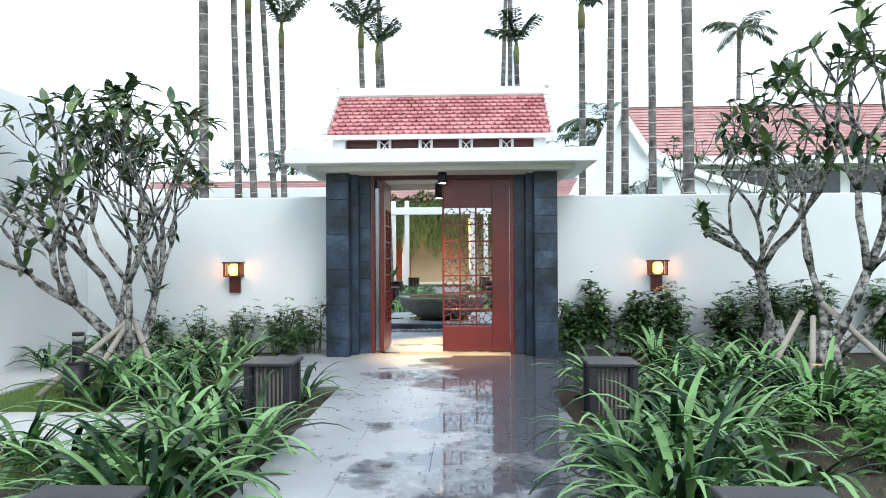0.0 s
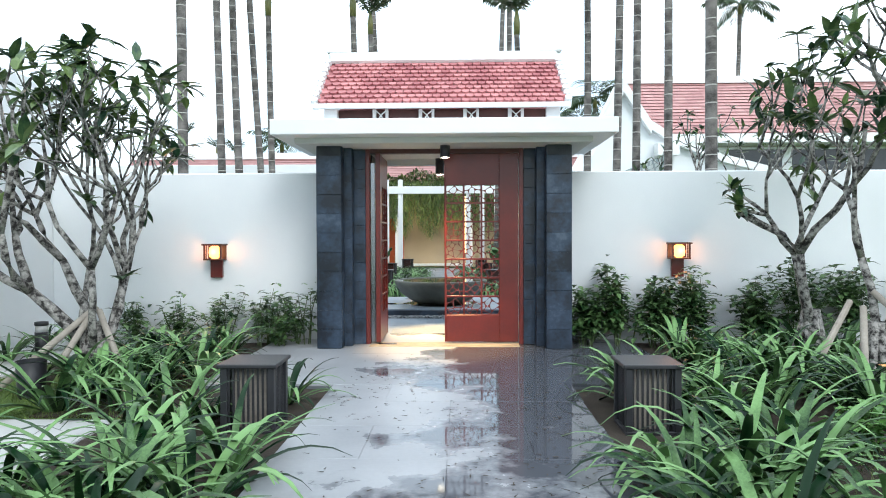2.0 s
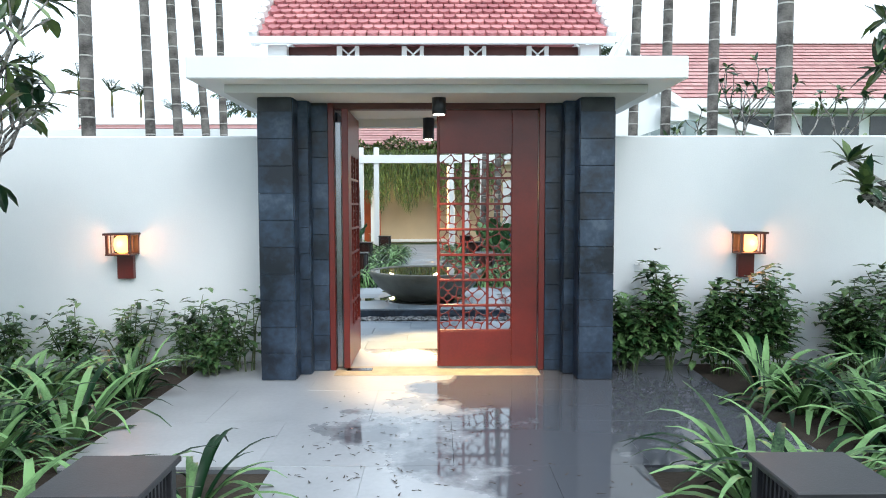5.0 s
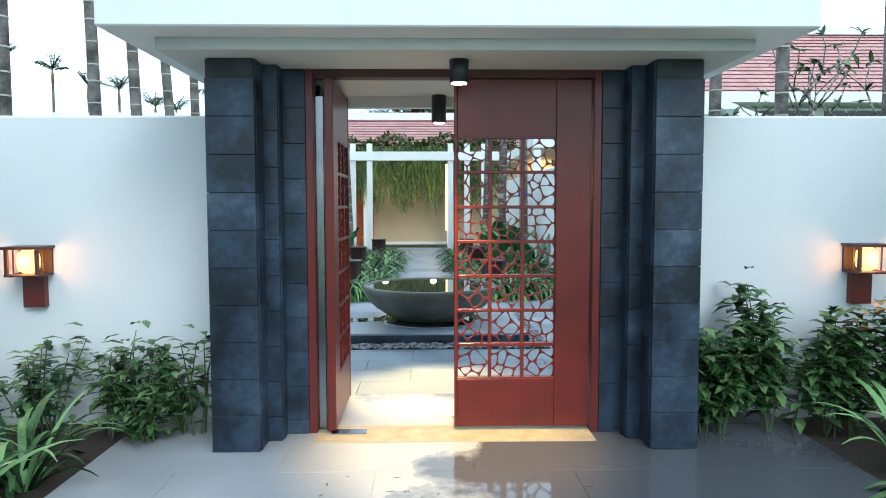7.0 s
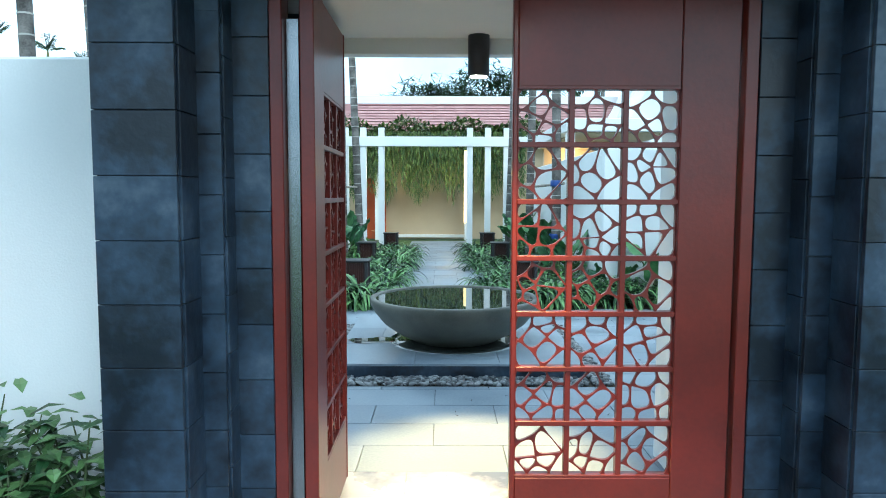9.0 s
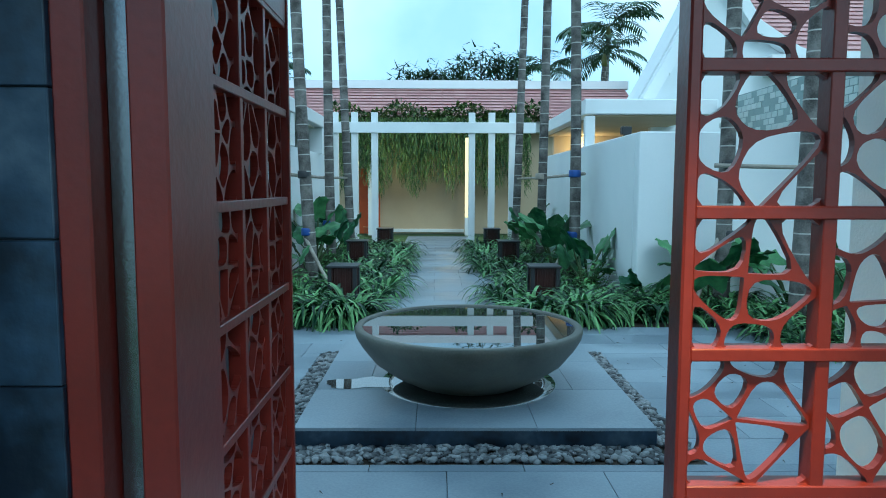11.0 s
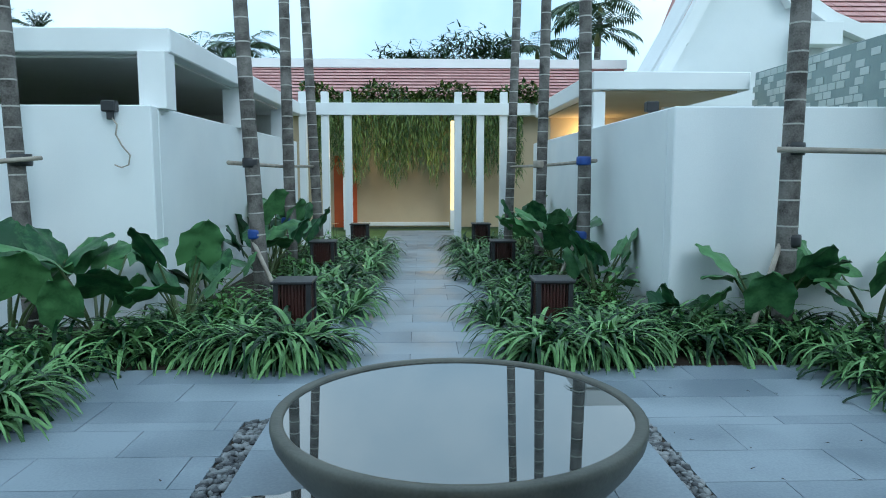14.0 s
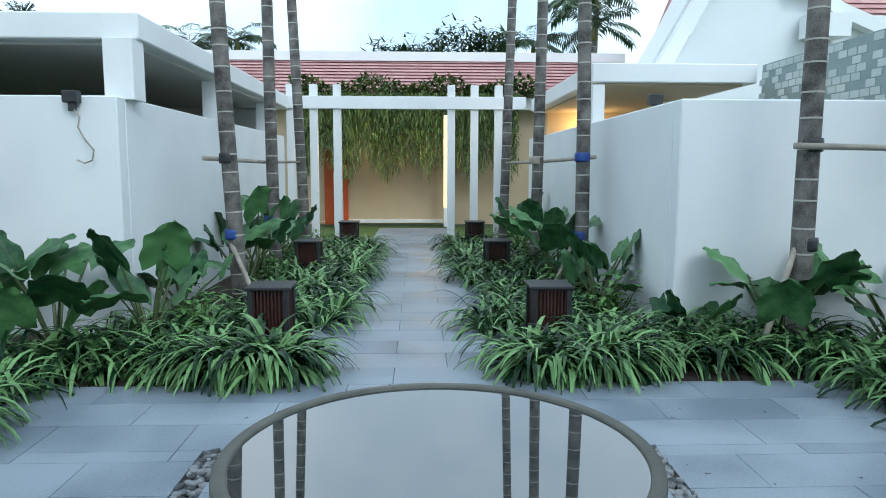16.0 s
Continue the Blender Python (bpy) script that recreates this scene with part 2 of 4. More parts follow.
def leaf_into(verts, faces, base, direction, up, length, width, droop=0.3, segs=4, fold=0.15, shape=None):
    """A leaf or blade that bends over, appended to lists."""
    d = Vector(direction).normalized()
    side = d.cross(Vector(up))
    side = side.normalized() if side.length > 1e-3 else d.orthogonal().normalized()
    p, start = Vector(base), len(verts)
    for i in range(segs + 1):
        t = i / segs
        w = width * (shape(t) if shape else math.sin(math.pi * min(1, 0.12 + 0.88 * t)) ** 0.7)
        nrm = side.cross(d).normalized()
        verts += [p - side * w / 2 + nrm * w * fold, p.copy(), p + side * w / 2 + nrm * w * fold]
        d = (d + Vector((0, 0, -1)) * droop * (0.4 + t) / segs * 2).normalized()
        p = p + d * length / segs
    for i in range(segs):
        a = start + 3 * i
        faces += [(a, a + 1, a + 4, a + 3), (a + 1, a + 2, a + 5, a + 4)]


STRAP = lambda t: (0.75 + 0.5 * t) if t < 0.5 else max(0.04, 2.0 * (1 - t)) ** 0.6
WIDE = lambda t: max(0.03, math.sin(math.pi * (0.06 + 0.94 * t) ** 0.8) ** 0.8)
HEART = lambda t: max(0.03, (1 - t) ** 0.75 * (1.0 if t > 0.06 else 0.6))

# ---- ground and paving ----
bm = bmesh.new()
for x0, x1, y0, y1 in ((-900, 900, -900, 900),):
    bm.faces.new([bm.verts.new(p) for p in ((x0, y0, -0.06), (x1, y0, -0.06), (x1, y1, -0.06), (x0, y1, -0.06))])
tagged(part("ground", bm, LAWN), "green lawn and garden soil under the whole place", "ground", kind="structure")

path_out = tagged(box("path_outer", -1.0, 1.25, -4, 6.9, -0.3, -0.012, GROUT), "wet grey stone garden path leading to the gate", "path", kind="structure")
apron = tagged(box("apron", -2.3, 2.45, 6.9, 10.3, -0.3, -0.012, GROUT), "wet dark grey stone paving before the gate", "pavement", kind="structure")
court = tagged(box("courtyard_floor", -4.4, 4.4, 10.3, 16.0, -0.3, -0.022, GROUT), "blue-grey stone courtyard paving with fine joints", "pavement", kind="structure")
path_in = tagged(box("path_inner", -1.35, 0.62, 16.0, 30.2, -0.3, -0.012, GROUT), "blue-grey stone path between planted beds", "path", kind="structure")

# ---- gate walls ----
def wall(name, x0, x1, y0, y1, z0, z1, material=WHITE, label="smooth white rendered garden wall"):
    return tagged(box(name, x0, x1, y0, y1, z0, z1, material, bevel=0.015), label, "wall", kind="structure")


wall("wall_gate_west", -5.4, -1.585, 9.72, 9.94, -0.3, 2.27)
wall("wall_gate_east", 1.585, 14.0, 9.72, 9.94, -0.3, 2.27)
wall("wall_west", -5.65, -5.4, -6.0, 9.94, -0.3, 3.5, label="tall white rendered side wall of a villa")
wall("wall_court_west", -3.45, -3.25, 18.0, 26.4, -0.3, 2.4)
wall("wall_court_west_front", -12.0, -3.25, 17.8, 18.0, -0.3, 2.4)
wall("wall_court_east", 2.28, 2.48, 17.55, 26.4, -0.3, 2.36)
wall("wall_court_east_front", 2.28, 4.9, 17.35, 17.55, -0.3, 2.36)
wall("wall_court_east_side", 4.9, 14.0, 17.30, 17.50, -0.3, 2.42)

# stepped stone piers of the gate, each clad in courses
def pier(side):
    p = tagged(empty("gate_pier"), "stepped gate pier clad in dark blue-grey stone", "pier", "gate piers")
    s = side
    for x0, x1, y0, y1 in ((1.28, 1.575, 8.95, 9.715), (1.18, 1.275, 9.155, 9.70), (1.025, 1.175, 9.30, 9.70)):
        box("core", min(s * x0, s * x1), max(s * x0, s * x1), y0, y1, 0.0, 2.53, JOINT, p)
    return p


pier_w, pier_e = pier(-1), pier(1)

# canopy slab and its soffit
canopy = tagged(empty("gate_canopy"), "flat white cantilevered gate canopy", "canopy")
box("slab", -2.03, 2.05, 8.46, 10.62, 2.60, 2.785, WHITE2, canopy, bevel=0.01)
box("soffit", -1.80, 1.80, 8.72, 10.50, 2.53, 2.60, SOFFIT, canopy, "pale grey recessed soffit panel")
box("rear_beam", -1.58, 1.58, 10.5, 10.6, 2.44, 2.60, WHITE2, canopy)
# west flank gets the dark pier stone in place of the open leaf's shadow
rear_w = tagged(box("gate_wall_west", -1.58, -1.02, 9.95, 10.55, 0, 2.53, SLATE), "gate flank wall behind the open leaf, dark to stand for its shade", "wall", kind="structure")
rear_e = tagged(box("gate_wall_east", 1.02, 1.58, 9.95, 10.55, 0, 2.53, WHITE), "white rendered gate flank wall", "wall", kind="structure")

# roof lantern over the gate
lantern = tagged(empty("gate_roof"), "small tiled gable roof above a louvred clerestory", "roof")
box("clerestory_post", -1.5, -1.33, 9.02, 10.86, 2.785, 3.0, WHITE2, lantern)
box("clerestory_post", 1.28, 1.45, 9.02, 10.86, 2.785, 3.0, WHITE2, lantern)
for y in (9.06, 10.78):
    box("clerestory_back", -1.33, 1.28, y + 0.05, y + 0.07, 2.785, 3.0, TIMBER_D, lantern)
    for i in range(4):
        xc = -0.87 + i * 0.56 + (0.02 if i else 0)
        box("clerestory_mullion", xc - 0.022, xc + 0.022, y, y + 0.05, 2.785, 3.0, WHITE2, lantern, bevel=0.002)
        box("clerestory_mullion", xc + 0.14, xc + 0.175, y, y + 0.05, 2.785, 3.0, WHITE2, lantern, bevel=0.002)
        v, f = [], []
        for a in (-1, 1):
            tube_into(v, f, [Vector((xc + 0.08 + a * 0.07, y + 0.03, 2.80)), Vector((xc + 0.08, y + 0.03, 2.93)), Vector((xc + 0.08 + a * 0.07, y + 0.03, 2.99))], [0.012] * 3, 4)
        raw("scroll_bracket", v, f, WHITE2, lantern)
box("eave_board", -1.62, 1.56, 8.89, 8.95, 2.985, 3.045, WHITE2, lantern)
box("eave_board", -1.62, 1.56, 10.93, 10.99, 2.985, 3.045, WHITE2, lantern)
for s in (-1, 1):
    bm = bmesh.new()
    y0, y1 = (8.92, 9.94) if s < 0 else (10.96, 9.94)
    pts = [(y0, 2.99), (y1, 3.76), (y1, 3.80), (y0, 3.03)]
    vs = [[bm.verts.new((x, *p)) for p in pts] for x in (-1.58, 1.52)]
    bm.faces.new(vs[0]), bm.faces.new(vs[1][::-1])
    for k in range(4):
        bm.faces.new((vs[0][k], vs[1][k], vs[1][(k + 1) % 4], vs[0][(k + 1) % 4]))
    bmesh.ops.recalc_face_normals(bm, faces=bm.faces)
    part("roof_deck", bm, ROOF, lantern)
box("ridge_cap", -1.60, 1.54, 9.84, 10.04, 3.78, 3.93, WHITE2, lantern, "white rendered ridge with raised ends", 0.03)
for x in (-1.54, 1.38):
    box("ridge_end", x - 0.08, x + 0.22, 9.86, 10.02, 3.925, 3.96, WHITE2, lantern, "", 0.012)
for x in (-1.62, 1.52):
    for s in (-1, 1):
        for i in range(9):
            t = (i + 0.5) / 9
            y, z = 9.94 + s * 1.02 * (1 - t), 3.02 + 0.79 * t
            bm = bmesh.new()
            bmesh.ops.create_cone(bm, cap_ends=True, segments=8, radius1=0.052, radius2=0.045, depth=0.15)
            bmesh.ops.transform(bm, matrix=pose(x + 0.02, y, z, 0 + (-s) * -52.3 * -1, 0, 0), verts=bm.verts)
            part("verge_tile", bm, WHITE2, lantern)
# the tiles of the front slope and back slope
bm = bmesh.new()
tv = [(-0.05, 0.0, 0.0), (0.05, 0.0, 0.0), (0.05, 0.075, 0.0), (0.028, 0.105, 0.0), (0, 0.118, 0.0), (-0.028, 0.105, 0.0), (-0.05, 0.075, 0.0)]
lo = [bm.verts.new((x, -y, 0.004)) for x, y, z in tv]
hi = [bm.verts.new((x * 0.95, -y, 0.020 + 0.16 * y)) for x, y, z in tv]
bm.faces.new(hi[::-1])
for k in range(7):
    bm.faces.new((lo[k], lo[(k + 1) % 7], hi[(k + 1) % 7], hi[k]))
bmesh.ops.recalc_face_normals(bm, faces=bm.faces)
tile_me = bpy.data.meshes.new("roof_tile")
bm.to_mesh(tile_me)
bm.free()
tile_me.materials.append(ROOF)
SLOPE = math.atan2(0.77, 1.02)
for r in range(10):
    for c in range(29):
        x = -1.50 + 0.1045 * (c + 0.5 * (r % 2))
        d = 0.118 + r * 0.121
        if x < 1.50:
            ob = new("roof_tile", tile_me)
            ob.parent = lantern
            ob.matrix_basis = pose(x, 8.915 + d * math.cos(SLOPE), 3.035 + d * math.sin(SLOPE), math.degrees(SLOPE), 0, random.uniform(-1, 1))

# ---- doors ----
def lattice_cell(w, h, rng):
    """One pierced square: smooth holes between branching ribs."""
    cx, cy, turn = rng.uniform(0.36, 0.62), rng.uniform(0.34, 0.62), rng.uniform(0, 6.28)
    small = rng.choice((3, 4, 4, 5))
    keep = [((cx + 0.15 * math.cos(turn + 6.28 * k / small)) * w, (cy + 0.15 * math.sin(turn + 6.28 * k / small)) * h) for k in range(small)]
    for qx, qy in ((0.08, 0.08), (0.92, 0.08), (0.92, 0.92), (0.08, 0.92)):
        keep.append(((qx + rng.uniform(-0.07, 0.07)) * w, (qy + rng.uniform(-0.07, 0.07)) * h))
    for qx, qy in rng.sample(((0.5, 0.04), (0.96, 0.5), (0.5, 0.96), (0.04, 0.5)), rng.choice((0, 1, 1, 2))):
        keep.append(((qx + rng.uniform(-0.1, 0.1)) * w, (qy + rng.uniform(-0.1, 0.1)) * h))
    verts, faces = [], []
    for s in keep:
        poly = [(0, 0), (w, 0), (w, h), (0, h)]
        for k in keep:
            if k is s:
                continue
            nx, ny = k[0] - s[0], k[1] - s[1]
            lim = (k[0] ** 2 + k[1] ** 2 - s[0] ** 2 - s[1] ** 2) / 2
            out = []
            for i, p in enumerate(poly):
                q = poly[(i + 1) % len(poly)]
                dp, dq = p[0] * nx + p[1] * ny - lim, q[0] * nx + q[1] * ny - lim
                if dp <= 0:
                    out.append(p)
                if dp * dq < 0:
                    u = dp / (dp - dq)
                    out.append((p[0] + u * (q[0] - p[0]), p[1] + u * (q[1] - p[1])))
            poly = out
        if len(poly) < 3:
            continue
        ring = []
        for i, p in enumerate(poly):
            q = poly[(i + 1) % len(poly)]
            ring += [(p[0] + (q[0] - p[0]) * k / 4, p[1] + (q[1] - p[1]) * k / 4) for k in range(4)]
        hole = ring
        for _ in range(3):
            n = len(hole)
            hole = [((hole[i - 1][0] + 2 * hole[i][0] + hole[(i + 1) % n][0]) / 4, (hole[i - 1][1] + 2 * hole[i][1] + hole[(i + 1) % n][1]) / 4) for i in range(n)]
        cx, cy = sum(p[0] for p in hole) / len(hole), sum(p[1] for p in hole) / len(hole)
        mean = sum(math.hypot(p[0] - cx, p[1] - cy) for p in hole) / len(hole)
        sc = max(0.3, 1 - 0.004 / mean)
        hole = [(cx + (p[0] - cx) * sc, cy + (p[1] - cy) * sc) for p in hole]
        b, n = len(verts), len(ring)
        for y in (-0.008, 0.008):
            verts += [(p[0], y, p[1]) for p in ring] + [(p[0], y, p[1]) for p in hole]
        for i in range(n):
            j = (i + 1) % n
            faces += [(b + i, b + j, b + n + j, b + n + i), (b + 2 * n + j, b + 2 * n + i, b + 3 * n + i, b + 3 * n + j), (b + n + i, b + n + j, b + 3 * n + j, b + 3 * n + i)]
    return verts, faces


def gate_leaf(name, label):
    """A leaf 0.96 m wide; its free edge is at x = 0 and its hinge at x = 0.96."""
    leaf = tagged(empty(name), label, "door", "gate leaves")
    W, H, T = 0.955, 2.47, 0.03
    x0, x1, z0, z1 = 0.022, 0.71, 0.375, 2.075
    box("stile", 0.0, x0, -T, T, 0.03, H, TIMBER, leaf)
    box("stile", x1, W, -T, T, 0.03, H, TIMBER, leaf)
    box("bottom_panel", x0, x1, -T + 0.004, T - 0.004, 0.03, z0, TIMBER, leaf)
    box("top_panel", x0, x1, -T + 0.004, T - 0.004, z1, H, TIMBER, leaf)
    rng = random.Random(4)
    cw, ch = (x1 - x0) / 3, (z1 - z0) / 7
    for i in range(1, 3):
        box("glazing_bar", x0 + i * cw - 0.012, x0 + i * cw + 0.012, -0.02, 0.02, z0, z1, TIMBER, leaf, bevel=0.002)
    for j in range(0, 8):
        box("glazing_bar", x0, x1, -0.024, 0.024, z0 + j * ch - 0.011, z0 + j * ch + 0.011, TIMBER, leaf, bevel=0.002)
    for i in range(3):
        for j in range(7):
            v, f = lattice_cell(cw, ch, rng)
            ob = raw("lattice_panel", v, f, TIMBER, leaf)
            ob.location = (x0 + i * cw, 0, z0 + j * ch)
    return leaf


leaf_e = gate_leaf("gate_door", "closed red timber gate leaf with pierced lattice")
leaf_e.matrix_basis = pose(0.0, 9.36, 0)
leaf_w = gate_leaf("gate_door", "red timber gate leaf with pierced lattice, standing open")
leaf_w.matrix_basis = pose(-0.857, 10.16, 0, 0, 0, -90)
leaf_w.scale = (0.93, 1, 1)
door_frame = tagged(empty("door_frame"), "dark red timber gate frame under the soffit", "door frame")
box("jamb", -1.02, -0.965, 9.30, 9.42, 0, 2.53, TIMBER, door_frame)
box("jamb", 0.965, 1.02, 9.30, 9.42, 0, 2.53, TIMBER, door_frame)
box("head", -0.965, 0.965, 9.30, 9.42, 2.475, 2.53, TIMBER_D, door_frame)
box("pivot_strip", -0.963, -0.905, 9.36, 9.375, 0.02, 2.36, STEEL, door_frame, "brushed steel pivot strip")
tagged(box("floor_plate", -0.86, -0.62, 9.26, 9.36, -0.01, 0.011, STEEL, bevel=0.002), "flat steel floor spring cover in the paving", "floor plate")


# threshold strip; its warm sand tone carries the lamp glow by the door
tagged(box("threshold", -0.96, 0.96, 9.10, 9.44, -0.01, 0.006, LAMPLIT, bevel=0.002), "stone threshold under the gate, sand-coloured for the lamp glow on it", "threshold", kind="structure")

# ---- gate lamps ----
def downlight(x, y, z0, z1, power, cone):
    d = tagged(empty("downlight", pose(x, y, 0)), "black cylindrical ceiling downlight, lit", "downlight", "gate downlights")
    lathe("housing", [(0.056, z0), (0.062, z0), (0.062, z1), (0.05, z1)], BLACK, d, sides=24)
    lathe("lens", [(0.05, z0 - 0.006), (0.05, z0 - 0.001)], LIT_SPOT, d, "glowing lens", sides=24)
    lamp = new("downlight_beam", bpy.data.lights.new("downlight_beam", "SPOT"))
    lamp.data.energy, lamp.data.color, lamp.data.spot_size, lamp.data.spot_blend, lamp.data.shadow_soft_size = power, (1.0, 0.60, 0.22), radians(cone), 0.8, 0.04
    lamp.location = (x, y, z0 - 0.03)


downlight(0.02, 9.0, 2.385, 2.53, 480, 58)
downlight(-0.09, 10.42, 2.30, 2.53, 1100, 50)


def wall_lamp(x):
    d = tagged(empty("wall_lamp", pose(x, 9.72, 0)), "bronze lantern wall lamp glowing amber", "wall lamp", "wall lamps")
    z0, z1 = 1.09, 1.31
    box("backplate", -0.08, 0.08, -0.06, 0, 0.85, 1.10, TIMBER, d, "reddish bronze backplate")
    box("top", -0.14, 0.14, -0.225, 0, z1 - 0.022, z1, COPPER, d)
    box("base", -0.125, 0.125, -0.21, 0, z0, z0 + 0.018, COPPER, d)
    for a in (-0.118, 0.10):
        for b in (-0.203, -0.018):
            box("corner_post", a - 0.004, a + 0.022, b, b + 0.022, z0 + 0.018, z1 - 0.022, COPPER, d, bevel=0.001)
    box("back_panel", -0.1, 0.1, -0.018, 0, z0 + 0.018, z1 - 0.022, COPPER, d)
    for sx in (-1, 1):
        box("side_bar", sx * 0.109 - 0.005, sx * 0.109 + 0.005, -0.116, -0.106, z0 + 0.018, z1 - 0.022, COPPER, d, bevel=0.001)
    lathe("bulb", [(0.035, z0 + 0.02), (0.068, z0 + 0.045), (0.078, z0 + 0.10), (0.070, z1 - 0.055), (0.04, z1 - 0.03)], LIT, d, "glowing amber diffuser", 20).location = (0, -0.105, 0)
    lamp = new("wall_lamp_glow", bpy.data.lights.new("wall_lamp_glow", "POINT"))
    lamp.data.energy, lamp.data.color, lamp.data.shadow_soft_size = 9, (1.0, 0.36, 0.16), 0.09
    lamp.location = (x, 9.53, 1.2)


wall_lamp(-3.11)
wall_lamp(3.11)


# ---- garden lanterns ----
def garden_lantern(x, y, h=0.47, w=0.44, lit=False):
    d = tagged(empty("garden_lantern", pose(x, y, -0.05)), "black metal box garden lantern with slatted sides" if not lit else "black metal box garden lantern with bronze pierced sides", "garden lantern", "garden lanterns")
    a = w / 2
    h += 0.05
    box("lid", -a, a, -a, a, h - 0.03, h, BLACK, d, bevel=0.006)
    box("base", -a + 0.02, a - 0.02, -a + 0.02, a - 0.02, 0, 0.03, BLACK, d)
    for sx in (-1, 1):
        for sy in (-1, 1):
            cx, cy = sx * (a - 0.045), sy * (a - 0.045)
            box("post", cx - 0.025, cx + 0.025, cy - 0.025, cy + 0.025, 0.03, h - 0.03, BLACK, d)
    m = BLACK if not lit else COPPER
    box("core", -a + 0.10, a - 0.10, -a + 0.10, a - 0.10, 0.03, h - 0.03, POLE if not lit else COPPER, d)
    for k in range(9):
        p = -a + 0.075 + k * (w - 0.15) / 8
        for sy in (-1, 1):
            box("slat", p - 0.008, p + 0.008, sy * (a - 0.05) - 0.006, sy * (a - 0.05) + 0.006, 0.03, h - 0.03, m, d, bevel=0.001)
            box("slat", sy * (a - 0.05) - 0.006, sy * (a - 0.05) + 0.006, p - 0.008, p + 0.008, 0.03, h - 0.03, m, d, bevel=0.001)
    return d


for x, y in ((-1.36, 5.62), (1.60, 5.62), (-1.12, 2.1), (1.55, 2.15)):
    garden_lantern(x, y)
for x, y in ((-1.66, 17.3), (1.02, 17.3), (-1.95, 21.4), (0.98, 21.4), (-1.7, 25.2), (0.95, 25.2)):
    garden_lantern(x, y, 0.58, 0.42, True)


# ---- fountain bowl on its plinth ----
BX, BY = -0.17, 13.36
tagged(box("plinth", -1.30, 0.97, 12.33, 14.75, -0.2, 0.11, SLATE), "raised stone plinth under the water bowl", "plinth", kind="structure")
tagged(box("pebble_trench", -1.54, 1.19, 12.08, 14.75, -0.25, -0.006, SOIL), "dark pebble channel round the plinth", "trench", kind="structure")
basin_scale = 0.955
basin = tagged(empty("water_bowl", pose(BX, BY, 0.13)), "wide grey-green stone water bowl brim full, on a plinth", "bowl")
lathe("bowl", [(0.40, 0.0), (0.46, 0.02), (0.62, 0.10), (0.76, 0.20), (0.85, 0.31), (0.895, 0.385), (0.905, 0.43), (0.902, 0.452), (0.894, 0.459), (0.85, 0.46), (0.842, 0.452), (0.838, 0.42)], BOWL, basin, sides=72)
water_disc = [(0.846 * math.cos(k * math.pi / 36), 0.846 * math.sin(k * math.pi / 36), 0.447) for k in range(72)]
raw("water", water_disc, [tuple(range(72))], WATER, basin, "still reflecting water")
lathe("foot_ring", [(0.70, -0.012), (0.70, 0.004), (0.60, 0.005)], WATER, basin, "wet dark ring under the bowl", 48)


basin.scale = (basin_scale, basin_scale, 0.98)


rng = random.Random(12)
for px, py, size in ((-0.93, 13.30, 0.22), (-0.72, 14.25, 0.14)):
    rim = []
    for k in range(28):
        a = 2 * math.pi * k / 28
        q = size * (1 + 0.25 * math.sin(2 * a + 1) + 0.12 * math.sin(5 * a) + rng.uniform(-0.05, 0.05))
        rim.append((1.25 * q * math.cos(a), 0.8 * q * math.sin(a), 0))
    puddle = raw("puddle", rim, [tuple(range(28))], WATER)
    puddle.location = (px, py, 0.1345)
    tagged(puddle, "thin puddle of spilt water on the plinth", "puddle", "puddles")


# ---- west and east pavilions, pergola and far house ----
pav_w = tagged(empty("pavilion_west"), "flat-roofed white open pavilion above the garden wall", "pavilion")
box("roof_slab", -12.0, -3.12, 18.1, 26.2, 3.0, 3.27, WHITE2, pav_w, bevel=0.015)
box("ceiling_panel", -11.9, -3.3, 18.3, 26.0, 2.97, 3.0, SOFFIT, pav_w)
for x, y in ((-3.42, 18.0), (-3.42, 21.2), (-3.42, 24.6)):
    box("post", x - 0.03, x + 0.27, y, y + 0.3, 2.38, 3.0, WHITE2, pav_w)
box("back_wall", -12, -11.8, 18, 26, 0, 3.0, WHITE, pav_w)
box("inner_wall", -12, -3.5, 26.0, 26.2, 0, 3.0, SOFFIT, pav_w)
pav_e = tagged(empty("pavilion_east"), "flat-roofed white open pavilion with warm ceiling light", "pavilion")
box("roof_slab", 2.30, 4.76, 20.9, 26.3, 2.95, 3.23, WHITE2, pav_e, bevel=0.015)
box("ceiling_panel", 2.5, 4.6, 21.0, 26.2, 2.92, 2.95, BEIGE, pav_e)
box("post", 2.32, 2.5, 20.92, 21.08, 2.3, 2.92, WHITE2, pav_e)
box("back_wall", 2.6, 4.66, 26.0, 26.2, 0, 2.92, BEIGE, pav_e)
box("lit_strip", 3.30, 3.36, 25.9, 26.0, 2.3, 2.9, LIT_WARM, pav_e, "glowing warm wall light")
lamp = new("pavilion_light", bpy.data.lights.new("pavilion_light", "POINT"))
lamp.data.energy, lamp.data.color, lamp.data.shadow_soft_size, lamp.location = 35, (1.0, 0.62, 0.25), 0.1, (3.33, 25.6, 2.5)

tiled = tagged(box("tiled_wall", 4.78, 4.98, 16.0, 20.8, 2.40, 3.20, TILE_G), "green-grey tiled wall with scattered pale tiles", "wall", kind="structure")
rng = random.Random(9)
for r in range(8):
    for c in range(26):
        if rng.random() < 0.55:
            y = 16.1 + c * 0.18 + 0.09 * (r % 2)
            box("tile", 4.774, 4.78, y, y + 0.165, 2.41 + r * 0.098, 2.41 + r * 0.098 + 0.085, TILE_W, tiled, bevel=0.001)

